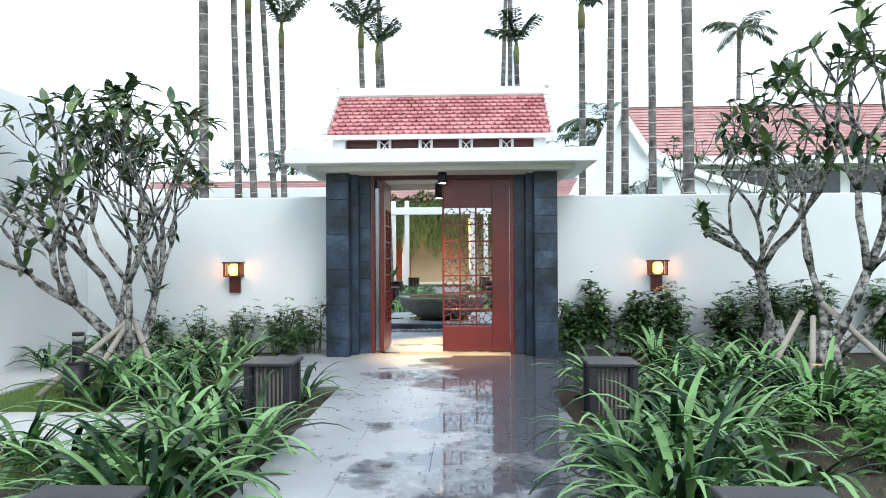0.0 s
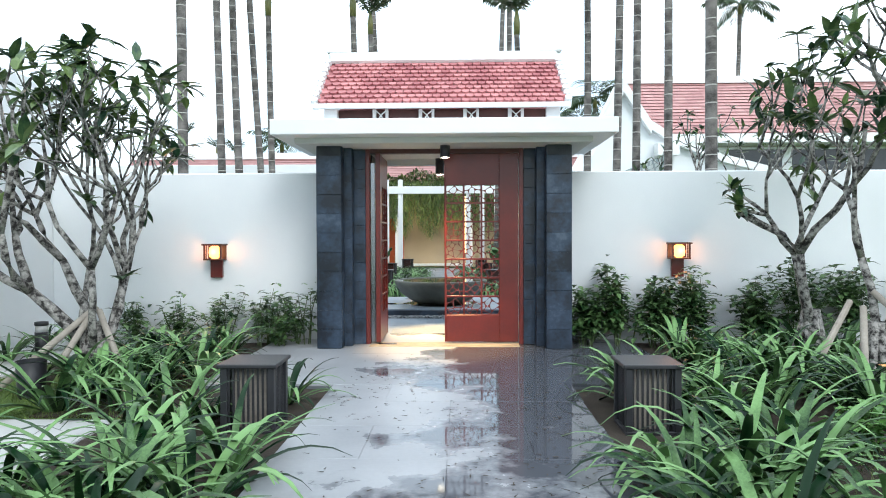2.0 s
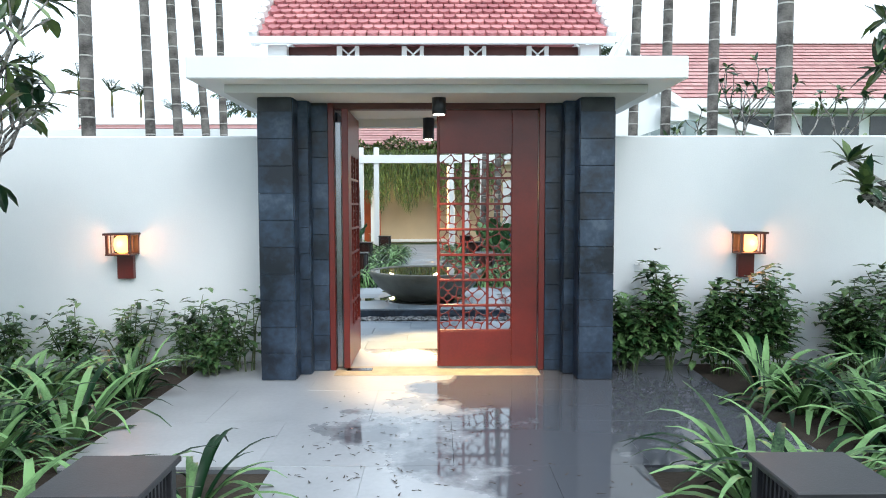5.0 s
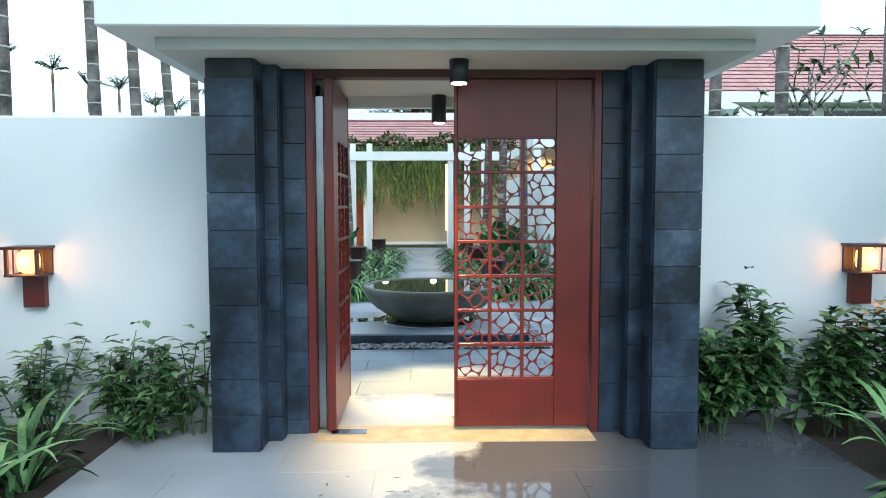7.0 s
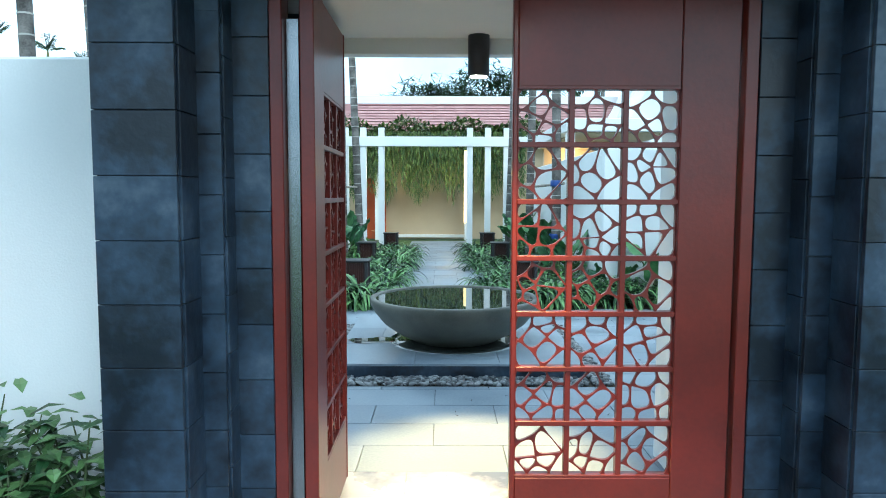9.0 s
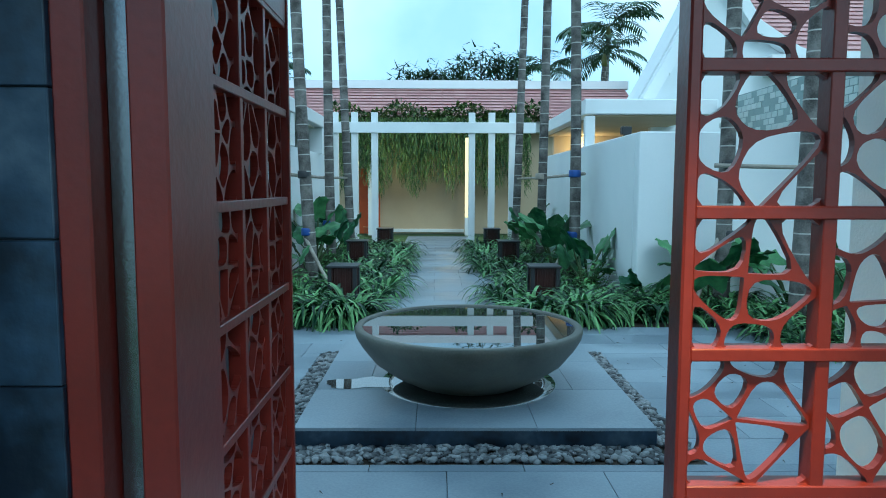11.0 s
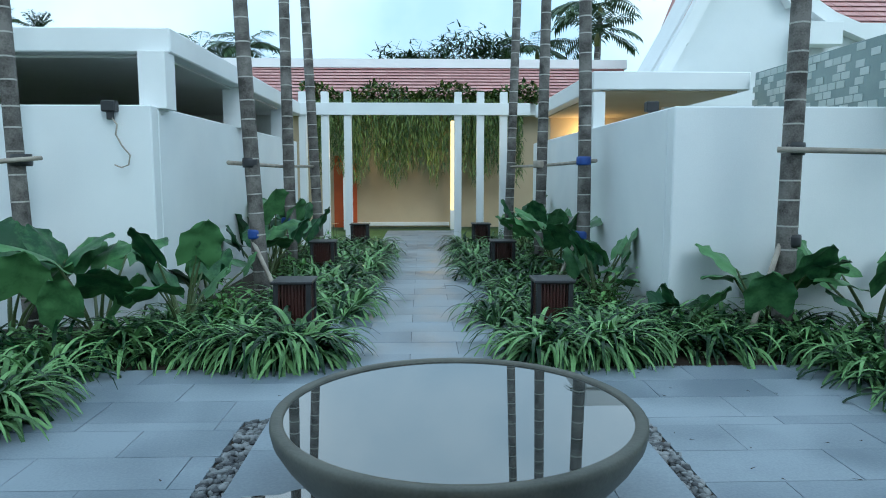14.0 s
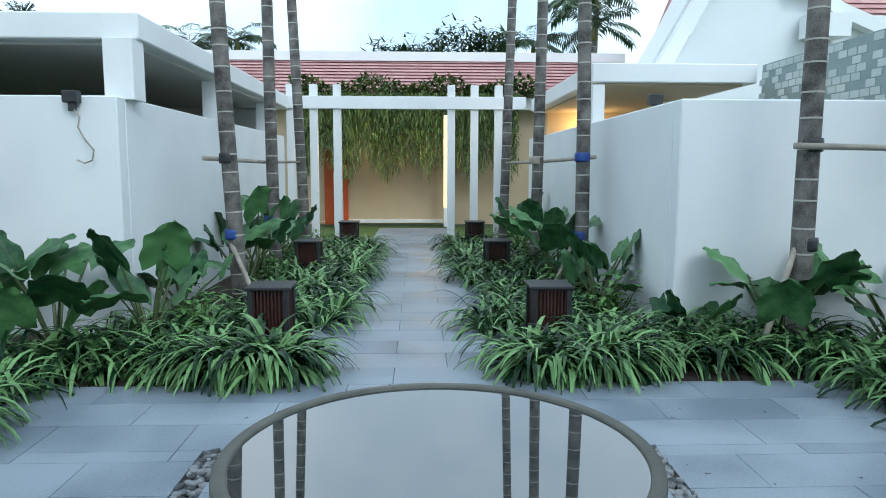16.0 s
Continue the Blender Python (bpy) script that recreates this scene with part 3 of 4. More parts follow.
gable = tagged(empty("gabled_house"), "white gabled villa with steep white verges", "house")
def prism(name, prof, y0, y1, material, parent):
    """A profile in x and z, drawn out along y."""
    n = len(prof)
    v = [(x, y, z) for y in (y0, y1) for x, z in prof]
    f = [tuple(range(n)), tuple(range(2 * n - 1, n - 1, -1))] + [(k, n + k, n + (k + 1) % n, (k + 1) % n) for k in range(n)]
    return raw(name, v, f, material, parent)


verge = [(4.0, 3.55), (4.55, 4.55), (5.55, 6.55), (6.47, 5.15), (7.3, 4.62), (8.6, 4.1), (11.6, 3.3)]
prism("gable_wall", [(4.25, 0), (11.5, 0), (11.5, 3.2)] + [(x, z - 0.12) for x, z in verge[5:0:-1]] + [(4.25, 3.85)], 23.25, 23.45, WHITE, gable)
for (xa, za), (xb, zb) in zip(verge, verge[1:]):
    w = 0.24 * math.hypot(xb - xa, zb - za) / abs(xb - xa)
    prism("barge_board", [(xa, za - w), (xb, zb - w), (xb, zb), (xa, za)], 23.0, 23.24, WHITE2, gable)
    prism("roof", [(xa, za - 0.1), (xb, zb - 0.1), (xb, zb - 0.004), (xa, za - 0.004)], 23.46, 24.6, WHITE2, gable)
box("air_conditioner", 6.6, 7.3, 22.75, 23.18, 4.0, 4.4, WHITE2, gable, "white wall unit under the gable")


def tiled_house(name, label, x0, x1, yf, yb, z_eave, z_ridge, z_wall, wall_mat, shade=0.5):
    h = tagged(empty(name), label, "house")
    box("wall", x0 + 0.5, x1 - 0.5, yf + shade, yf + shade + 0.25, 0, z_wall, wall_mat, h)
    box("eave", x0, x1, yf, yf + 0.15, z_eave - 0.35, z_eave, WHITE2, h)
    box("eave_soffit", x0, x1, yf + 0.15, yf + shade + 0.3, z_eave - 0.35, z_eave - 0.3, WHITE2, h)
    rows = int(math.hypot(yb - yf, z_ridge - z_eave) / 0.3)
    v, f = [], []
    for r in range(rows):
        a, b = r / rows, (r + 1) / rows
        cols = int((x1 - x0) / 0.42)
        for c in range(cols):
            xa, xb = x0 + (x1 - x0) * c / cols, x0 + (x1 - x0) * (c + 0.97) / cols
            k = len(v)
            v += [(xa, yf + (yb - yf) * a, z_eave + (z_ridge - z_eave) * a + 0.05), (xb, yf + (yb - yf) * a, z_eave + (z_ridge - z_eave) * a + 0.05),
                  (xb, yf + (yb - yf) * b, z_eave + (z_ridge - z_eave) * b + 0.01), (xa, yf + (yb - yf) * b, z_eave + (z_ridge - z_eave) * b + 0.01)]
            f.append((k, k + 1, k + 2, k + 3))
    tagged(raw("roof_tiles", v, f, ROOF_FAR, h), kind="stuff")
    bm = bmesh.new()
    vs = [bm.verts.new(p) for p in ((x0, yf, z_eave), (x1, yf, z_eave), (x1, yb, z_ridge), (x0, yb, z_ridge), (x0, 2 * yb - yf, z_eave), (x1, 2 * yb - yf, z_eave))]
    bm.faces.new(vs[:4]), bm.faces.new((vs[3], vs[2], vs[5], vs[4])), bm.faces.new((vs[0], vs[3], vs[4])), bm.faces.new((vs[1], vs[5], vs[2]))
    part("roof", bm, ROOF_FAR, h)
    box("ridge", x0 - 0.1, x1 + 0.1, yb - 0.2, yb + 0.2, z_ridge - 0.02, z_ridge + 0.28, WHITE2, h, "white ridge band")
    return h


far = tiled_house("far_house", "long low villa with a faded red tiled roof", -16, 6.6, 31.0, 34.2, 3.75, 5.25, 3.4, BEIGE)
box("door", -3.05, -2.35, 31.4, 31.46, 0, 2.2, ORANGE, far, "bright orange panel door")
for x in (-2.55, 0.62):
    box("column", x - 0.12, x + 0.12, 30.55, 30.8, 0, 3.4, WHITE2, far)
box("skirting", -2.4, 0.5, 31.42, 31.5, 0.05, 0.16, WHITE2, far)
east = tiled_house("east_house", "villa with a red tiled roof behind the wall", 7.6, 24, 27.0, 31.0, 5.3, 8.1, 4.9, WHITE, 1.0)
for i in range(6):
    box("window", 8.4 + i * 2.5, 10.5 + i * 2.5, 27.97, 28.0, 2.8, 4.8, GLASSY, east)

pergola = tagged(empty("pergola"), "white pergola of slim posts and one crossbeam", "pergola")
for x in (-3.13, -2.61, -2.08, 0.51, 1.04, 1.59):
    box("post", x - 0.085, x + 0.085, 26.5, 26.68, -0.1, 3.56, WHITE2, pergola)
box("beam", -3.4, 2.2, 26.44, 26.50, 3.02, 3.30, WHITE2, pergola, bevel=0.006)
for x in (-2.18, 0.37):
    # emissive uprights added to stand for columns lit by warm uplights
    lathe_ob = lathe("lit_upright", [(0.05, 0), (0.055, 0.03), (0.055, 2.15), (0.05, 2.2)], LIT_WARM, pergola, "glowing upright in place of a column lit warm from below", 12)
    lathe_ob.location = (x + 0.05, 27.3, 0.75)
    lamp = new("pergola_light", bpy.data.lights.new("pergola_light", "POINT"))
    lamp.data.energy, lamp.data.color, lamp.data.shadow_soft_size, lamp.location = 40, (1.0, 0.62, 0.26), 0.1, (x + (0.4 if x < 0 else -0.4), 29.4, 2.3)


# ---- plants ----
def scatter_leaves(name, rng, n, place, size, material, parent=None, label="", droop=0.4, shape=None, segs=2, ratio=0.4):
    v, f = [], []
    for _ in range(n):
        p, d = place(rng)
        leaf_into(v, f, p, d, (0, 0, 1), size * rng.uniform(0.6, 1.3), size * ratio * rng.uniform(0.8, 1.2), droop, segs, 0.15, shape)
    return raw(name, v, f, material, parent, label, True)


def lily_mesh(seed, blades=24, length=0.75, width=0.05, droop0=0.6, droop1=1.5):
    """One clump: a list of meshes, a leaf each."""
    rng = random.Random(seed)
    leaves = []
    for i in range(blades):
        v, f = [], []
        a = rng.uniform(0, 2 * math.pi)
        up = rng.uniform(0.7, 2.6)
        leaf_into(v, f, (0.06 * math.cos(a), 0.06 * math.sin(a), 0), (math.cos(a), math.sin(a), up), (0, 0, 1), length * rng.uniform(0.6, 1.2), width * rng.uniform(0.75, 1.2), rng.uniform(droop0, droop1), 8, 0.18, STRAP)
        me = bpy.data.meshes.new("leaf")
        me.from_pydata(v, [], f)
        me.polygons.foreach_set("use_smooth", [True] * len(f))
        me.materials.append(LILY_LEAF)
        leaves.append(me)
    return leaves


LILIES = [lily_mesh(s) for s in range(5)]
SMALL = [lily_mesh(20 + s, 30, 0.60, 0.038, 1.1, 2.0) for s in range(4)]


def plant_clump(meshes, x, y, rng, scale=1.0, z=-0.06, label="arching green strap-leaf lily clump", group="lily clumps", name="lily_clump"):
    ob = tagged(new(name), label, "plant", group)
    for me in rng.choice(meshes):
        new("leaf", me).parent = ob
    s = scale * rng.uniform(0.85, 1.15)
    ob.matrix_basis = pose(x, y, z, rng.uniform(-5, 5), rng.uniform(-5, 5), rng.uniform(0, 360)) @ Matrix.Diagonal((s, s, s, 1))
    return ob


rng = random.Random(3)
# outer borders beside the path
for x0, x1, y0, y1, n in ((-2.0, -1.12, 2.9, 6.4, 18), (-3.4, -2.5, 6.0, 8.7, 16), (1.35, 2.5, 2.9, 6.6, 22), (2.75, 4.3, 5.0, 8.6, 22), (2.75, 4.8, 7.6, 9.0, 8)):
    for _ in range(n):
        px, py = rng.uniform(x0, x1), rng.uniform(y0, y1)
        if 4.55 < py < 6.0 and min(abs(px + 1.36), abs(px - 1.60)) < 0.42:
            py -= 1.5
        plant_clump(LILIES, px, py, rng, 1.0)
for x, y in ((-3.3, 4.35), (-2.75, 4.3), (-2.35, 4.2), (-3.9, 4.5), (-5.0, 8.9), (-4.75, 9.2), (-5.1, 8.3)):
    plant_clump(LILIES, x, y, rng, 0.85)
# inner beds
far_spots = []
for x0, x1, y0, y1, n in ((-3.1, -1.22, 16.22, 17.4, 62), (0.58, 3.4, 16.3, 17.3, 70), (-2.2, -1.14, 17.4, 25.5, 88), (0.46, 1.6, 17.4, 25.5, 88), (-4.4, -3.2, 14.2, 16.6, 34), (3.2, 4.6, 14.4, 16.6, 40)):
    for _ in range(n):
        px, py = rng.uniform(x0, x1), rng.uniform(y0, y1)
        if 16.5 < py < 17.7 and min(abs(px + 1.66), abs(px - 1.02)) < 0.36:
            py = 16.3
        if py < 16.42 and abs(px) < 3.2:
            plant_clump(SMALL, px, py, rng, 1.1, -0.02)
        else:
            far_spots.append((px, py))
v, f = [], []
for px, py in far_spots:
    m = pose(px, py, -0.02, 0, 0, rng.uniform(0, 360)) @ Matrix.Diagonal((1.1, 1.1, 1.1, 1))
    for me in rng.choice(SMALL):
        k = len(v)
        v += [m @ q.co for q in me.vertices]
        f += [tuple(k + i for i in q.vertices) for q in me.polygons]
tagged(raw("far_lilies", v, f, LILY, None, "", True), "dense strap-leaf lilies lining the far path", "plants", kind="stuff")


def shrub(x, y, h, w, seed, n=210, leaf=0.10, material=None, label="leafy green shrub against the white wall", stems=9):
    rng = random.Random(seed)
    s = tagged(empty("shrub", pose(x, y, -0.06)), label, "shrub", "wall shrubs")
    v, f, lv, lf = [], [], [], []
    for k in range(stems):
        a, lean = rng.uniform(0, 6.28), rng.uniform(0.1, 1.0)
        top = Vector((math.cos(a) * w * lean * 0.5, math.sin(a) * w * lean * 0.35, h * rng.uniform(0.6, 1.05)))
        mid = top * 0.5 + Vector((rng.uniform(-.05, .05), rng.uniform(-.05, .05), 0))
        b = Vector((math.cos(a) * w * 0.12, math.sin(a) * w * 0.1, 0))
        tube_into(v, f, [b, mid, top], [0.009, 0.007, 0.003], 5)
        for i in range(n // stems):
            t = rng.uniform(0.3, 1.02)
            p = (b.lerp(mid, t * 2) if t < 0.5 else mid.lerp(top, t * 2 - 1)) + Vector([rng.gauss(0, 0.05) for _ in range(3)])
            aa = rng.uniform(0, 6.28)
            leaf_into(lv, lf, p, (math.cos(aa), math.sin(aa), rng.uniform(-0.2, 0.7)), (0, 0, 1), leaf * rng.uniform(0.7, 1.4), leaf * 0.5, 0.4, 2, 0.15)
    raw("branch", v, f, STEM, s)
    raw("foliage", lv, lf, material or SHRUB, s)
    return s


for i, (x, y, h, w) in enumerate(((-1.85, 9.35, 1.0, 0.7), (-2.4, 9.4, 0.75, 0.7), (-2.95, 9.4, 0.72, 0.7), (-3.5, 9.4, 0.65, 0.7), (-4.1, 9.35, 0.6, 0.7), (-2.1, 9.2, 0.6, 0.6))):
    shrub(x, y, h, w, 40 + i, 230, 0.115)
for i, (x, y, h, w) in enumerate(((1.85, 9.3, 0.75, 0.7), (2.3, 9.3, 1.15, 0.8), (2.75, 9.3, 0.85, 0.8), (3.25, 9.25, 1.0, 0.8), (4.0, 9.35, 0.85, 0.9), (4.6, 9.35, 1.1, 1.0), (5.3, 9.4, 1.0, 0.9), (6.2, 9.4, 1.05, 0.9), (6.9, 9.3, 0.9, 0.9))):
    shrub(x, y, h, w, 60 + i, 560, 0.14)
for i in range(16):
    shrub(rng.uniform(2.7, 5.2), rng.uniform(3.6, 6.2), rng.uniform(0.3, 0.5), 0.5, 90 + i, 80, 0.12, HERB, "low bright green broad-leaved bedding plant", 7)


def frangipani(name, base, limbs, seed, levels=4, leaf=0.24, reach=9.0, back=9.0):
    """A forked frangipani: thick grey limbs that part again and again, with rosettes of leaves at the tips."""
    rng = random.Random(seed)
    t = tagged(empty(name, pose(*base)), "frangipani tree with pale forked limbs and sparse leaf rosettes", "tree", "frangipani trees")
    v, f, lv, lf = [], [], [], []

    def rosette(p, d):
        if rng.random() < 0.12:
            return
        for k in range(rng.randint(4, 7)):
            a = rng.uniform(0, 6.28)
            u = d.orthogonal().normalized()
            w = d.cross(u)
            out = (u * math.cos(a) + w * math.sin(a)) * rng.uniform(0.6, 1.2) + d * rng.uniform(0.1, 0.8)
            leaf_into(lv, lf, p, out, (0, 0, 1), leaf * rng.uniform(0.6, 1.2), leaf * 0.34, rng.uniform(0.1, 0.6), 3, 0.12, WIDE)

    def grow(p, d, length, r, level):
        if p.x > reach:
            d = Vector((-0.5, d.y, d.z + 0.5)).normalized()
        if p.x < -back:
            d = Vector((0.6, d.y, d.z + 0.5)).normalized()
        if p.x > reach + 0.25 or p.x < -back - 0.2:
            rosette(p, d)
            return
        pts, rad = [p], [r]
        for k in range(3):
            d = (d + Vector([rng.gauss(0, 0.17) for _ in range(3)]) + Vector((0, 0, 0.13))).normalized()
            pts.append(pts[-1] + d * length / 3)
            rad.append(r * (1 - 0.09 * (k + 1)) * rng.uniform(0.93, 1.1))
        tube_into(v, f, pts, rad, 7 if r > 0.02 else 5)
        if level == 0 or (level < 3 and rng.random() < 0.16):
            rosette(pts[-1], d)
            return
        a0 = rng.uniform(0, 6.28)
        n = 2 if rng.random() < 0.6 else 3
        for k in range(n):
            a = a0 + k * 6.28 / n + rng.uniform(-0.4, 0.4)
            u = d.orthogonal().normalized()
            w = d.cross(u)
            nd = (d + (u * math.cos(a) + w * math.sin(a)) * rng.uniform(0.42, 0.8)).normalized()
            grow(pts[-1], nd, length * rng.uniform(0.66, 0.95), r * 0.66, level - 1)
        if rng.random() < 0.25:
            rosette(pts[-1], d)

    for (ox, oy, oz), (dx, dy, dz), length, r in limbs:
        grow(Vector((ox, oy, oz)), Vector((dx, dy, dz)).normalized(), length, r, levels)
    for k in range(8):
        a = k * 0.785
        tube_into(v, f, [Vector((0.24 * math.cos(a), 0.24 * math.sin(a), -0.08)), Vector((0.12 * math.cos(a), 0.12 * math.sin(a), 0.25)), Vector((0.05 * math.cos(a), 0.05 * math.sin(a), 0.6))], [0.045, 0.05, 0.05], 6)
    raw("trunk", v, f, BARK, t, "grey mottled bark", True)
    raw("crown", lv, lf, PLUM, t, "dark green oblong leaves")
    return t


frangipani("frangipani_tree", (-3.45, 7.2, -0.05), (((0, 0, 0.3), (-0.75, -0.3, 0.85), 0.85, 0.07), ((-0.02, 0.03, 0.35), (-0.15, 0.2, 1.0), 0.95, 0.055), ((0.06, 0, 0.3), (0.1, 0.4, 1.0), 0.9, 0.055), ((0.02, -0.05, 0.3), (0.05, -0.45, 1.0), 0.9, 0.045), ((0.05, 0.05, 0.25), (0.45, 0.1, 1.0), 0.8, 0.04), ((-0.05, 0, 0.4), (-0.55, 0.25, 0.8), 0.8, 0.04)), 11, 4, 0.26, 0.7)
frangipani("frangipani_tree", (4.25, 7.2, -0.05), (((0, 0, 0.35), (0.1, -0.2, 1.0), 1.0, 0.07), ((0.1, 0, 0.3), (0.7, 0.1, 0.9), 0.95, 0.06), ((0, 0, 0.3), (0.2, 0.45, 1.0), 0.95, 0.05)), 23, 4, 0.28, 9.0, 1.1)
frangipani("frangipani_tree", (4.2, 8.35, -0.05), (((0, 0, 0.3), (-0.15, -0.1, 1.0), 1.0, 0.065), ((0, 0, 0.5), (-0.7, -0.1, 1.1), 0.8, 0.05)), 27, 4, 0.22, 9.0, 0.6)
frangipani("frangipani_tree", (4.6, 12.6, -0.05), (((0, 0, 0.6), (-0.35, 0.1, 1.0), 1.0, 0.05), ((0, 0, 0.6), (0.45, -0.1, 1.0), 1.0, 0.05)), 31, 4, 0.17)


def prop(name, a, b, r=0.035):
    return tagged(tube(name, [a, b], [r, r * 0.9], POLE), "weathered timber prop staking a tree", "prop", "tree props")


for a, b in (((-4.15, 6.6, -0.08), (-3.4, 7.15, 0.72)), ((-3.75, 6.75, -0.08), (-3.42, 7.1, 0.66)), ((-2.95, 6.9, -0.08), (-3.38, 7.15, 0.68)), ((3.45, 7.0, -0.08), (4.05, 7.3, 0.75)), ((5.0, 6.7, -0.08), (4.25, 7.28, 0.85)), ((3.8, 6.6, -0.08), (4.12, 7.2, 0.7))):
    prop("tree_prop", a, b)


def stub_pot(x, y, r, h):
    p = tagged(empty("planter_sleeve", pose(x, y, -0.06)), "open black plastic sleeve pot standing on the lawn", "pot", "pots")
    lathe("shell", [(r * 0.8, 0), (r * 0.86, 0.02), (r, h), (r * 0.93, h), (r * 0.82, 0.06)], BLACK, p, sides=28)


stub_pot(-3.72, 6.6, 0.13, 0.34)
stub_pot(4.55, 6.35, 0.16, 0.36)
bol = tagged(empty("bollard_light", pose(-4.87, 8.6, -0.06)), "black bollard light with a pale band", "bollard")
lathe("post", [(0.075, 0), (0.075, 0.32)], BLACK, bol, sides=24)
lathe("diffuser", [(0.068, 0.32), (0.068, 0.40)], CONCRETE, bol, "pale diffuser band", 24)
lathe("cap", [(0.077, 0.40), (0.077, 0.44), (0.06, 0.445)], BLACK, bol, sides=24)

# concrete paths on the west lawn
tagged(box("side_path", -5.4, -2.5, 4.55, 5.75, -0.2, -0.03, CONCRETE), "pale concrete side path", "path", kind="structure")
tagged(box("wall_path", -5.4, -4.55, 5.75, 9.7, -0.2, -0.034, CONCRETE), "pale concrete path beside the white wall", "path", kind="structure")
for nm, x0, x1, y0, y1 in (("bed_west", -3.3, -1.0, 5.9, 9.7), ("bed_east", 2.45, 8, 8.4, 9.7), ("bed_path_east", 1.25, 4.6, 2.6, 8.4), ("bed_path_west", -2.5, -1.0, 2.6, 5.9), ("bed_court_west", -4.6, -1.35, 16.0, 26.4), ("bed_court_east", 0.62, 4.8, 16.0, 26.4), ("bed_side_west", -8, -4.4, 10, 17.8), ("bed_side_east", 4.4, 8, 10, 17.3)):
    tagged(box(nm, x0, x1, y0, y1, -0.3, -0.045 if "court" not in nm else -0.02, SOIL), "dark garden soil of a planted bed", "bed", kind="structure")


# elephant ears
def ear_blade(v, f, rng, tip, a, size):
    """A broad heart-shaped blade with two lobes, ruffled margins and a sunk midrib."""
    out = Vector((math.cos(a), math.sin(a), 0))
    d = (out + Vector((0, 0, rng.uniform(0.2, 2.6)))).normalized()
    side = Vector((-out.y, out.x, 0)) + Vector((0, 0, rng.uniform(-0.5, 0.5)))
    side.normalize()
    nrm = side.cross(d).normalized()
    k0, n, m, ph = len(v), 12, 8, rng.uniform(0, 6.28)
    for i in range(n + 1):
        t = i / n
        half = 0.44 * size * max(0.0, math.sin(math.pi * min(1, 0.16 + 0.84 * t) ** 0.78)) ** 0.75
        for j in range(m + 1):
            u = 2 * j / m - 1
            back = 0.22 * size * abs(u) * max(0, 1 - 2.2 * t)
            wave = 0.036 * size * abs(u) ** 2 * math.sin(16 * t + ph + (2 if u > 0 else 0))
            vein = -0.010 * size * math.cos(math.pi * 6 * (t - 0.35 * abs(u)))
            bend = -0.20 * size * t * t
            v.append(tip + d * (size * t - back) + side * (half * u * (1 + 0.05 * math.sin(22 * t + ph))) + nrm * (0.16 * size * abs(u) - 0.1 * size * u * u + wave + vein * abs(u)) + Vector((0, 0, bend)))
    for i in range(n):
        for j in range(m):
            q = k0 + i * (m + 1) + j
            f.append((q, q + 1, q + m + 2, q + m + 1))


def elephant_ear(x, y, seed, n=7, size=0.55, h=0.8):
    rng = random.Random(seed)
    e = tagged(empty("elephant_ear", pose(x, y, -0.02)), "elephant-ear plant with big dark green leaves", "plant", "elephant ears")
    for k in range(n):
        v, f, sv, sf = [], [], [], []
        a = 6.28 * k / n + rng.uniform(-0.4, 0.4)
        rr, hh = rng.uniform(0.15, 0.55), h * rng.uniform(0.5, 1.1)
        tip = Vector((math.cos(a) * rr, math.sin(a) * rr, hh))
        tube_into(sv, sf, [Vector((0, 0, 0)), tip * 0.5 + Vector((0, 0, 0.08)), tip], [0.02, 0.016, 0.01], 5)
        ear_blade(v, f, rng, tip, a, size * rng.uniform(0.75, 1.15))
        raw("stalk", sv, sf, STEM, e)
        raw("leaf", v, f, EAR, e, "", True)


for i, (x, y, s, h) in enumerate(((-2.75, 17.1, 0.5, 0.9), (-3.5, 16.9, 0.55, 0.85), (-2.9, 18.4, 0.4, 0.7), (-2.6, 20.0, 0.55, 0.9), (-2.75, 21.5, 0.6, 1.15), (-2.7, 23, 0.5, 0.9), (1.85, 18.6, 0.42, 0.75), (1.7, 20.2, 0.55, 0.95), (1.85, 22.0, 0.5, 0.9), (1.8, 24, 0.5, 0.9), (3.1, 16.9, 0.48, 0.75), (4.1, 16.7, 0.5, 0.75), (4.7, 16.3, 0.55, 0.8), (2.4, 17.1, 0.3, 0.4), (-4.3, 16.8, 0.55, 0.8), (2.05, 19.2, 0.4, 0.6))):
    elephant_ear(x, y, 200 + i, 8, s, h)
for i in range(22):
    west = i % 2
    shrub(rng.uniform(-2.7, -2.1) if west else rng.uniform(1.4, 2.0), rng.uniform(17.2, 25.5), rng.uniform(0.4, 0.6), 0.6, 300 + i, 90, 0.11, HERB, "low leafy green bedding plant in the courtyard bed", 7)


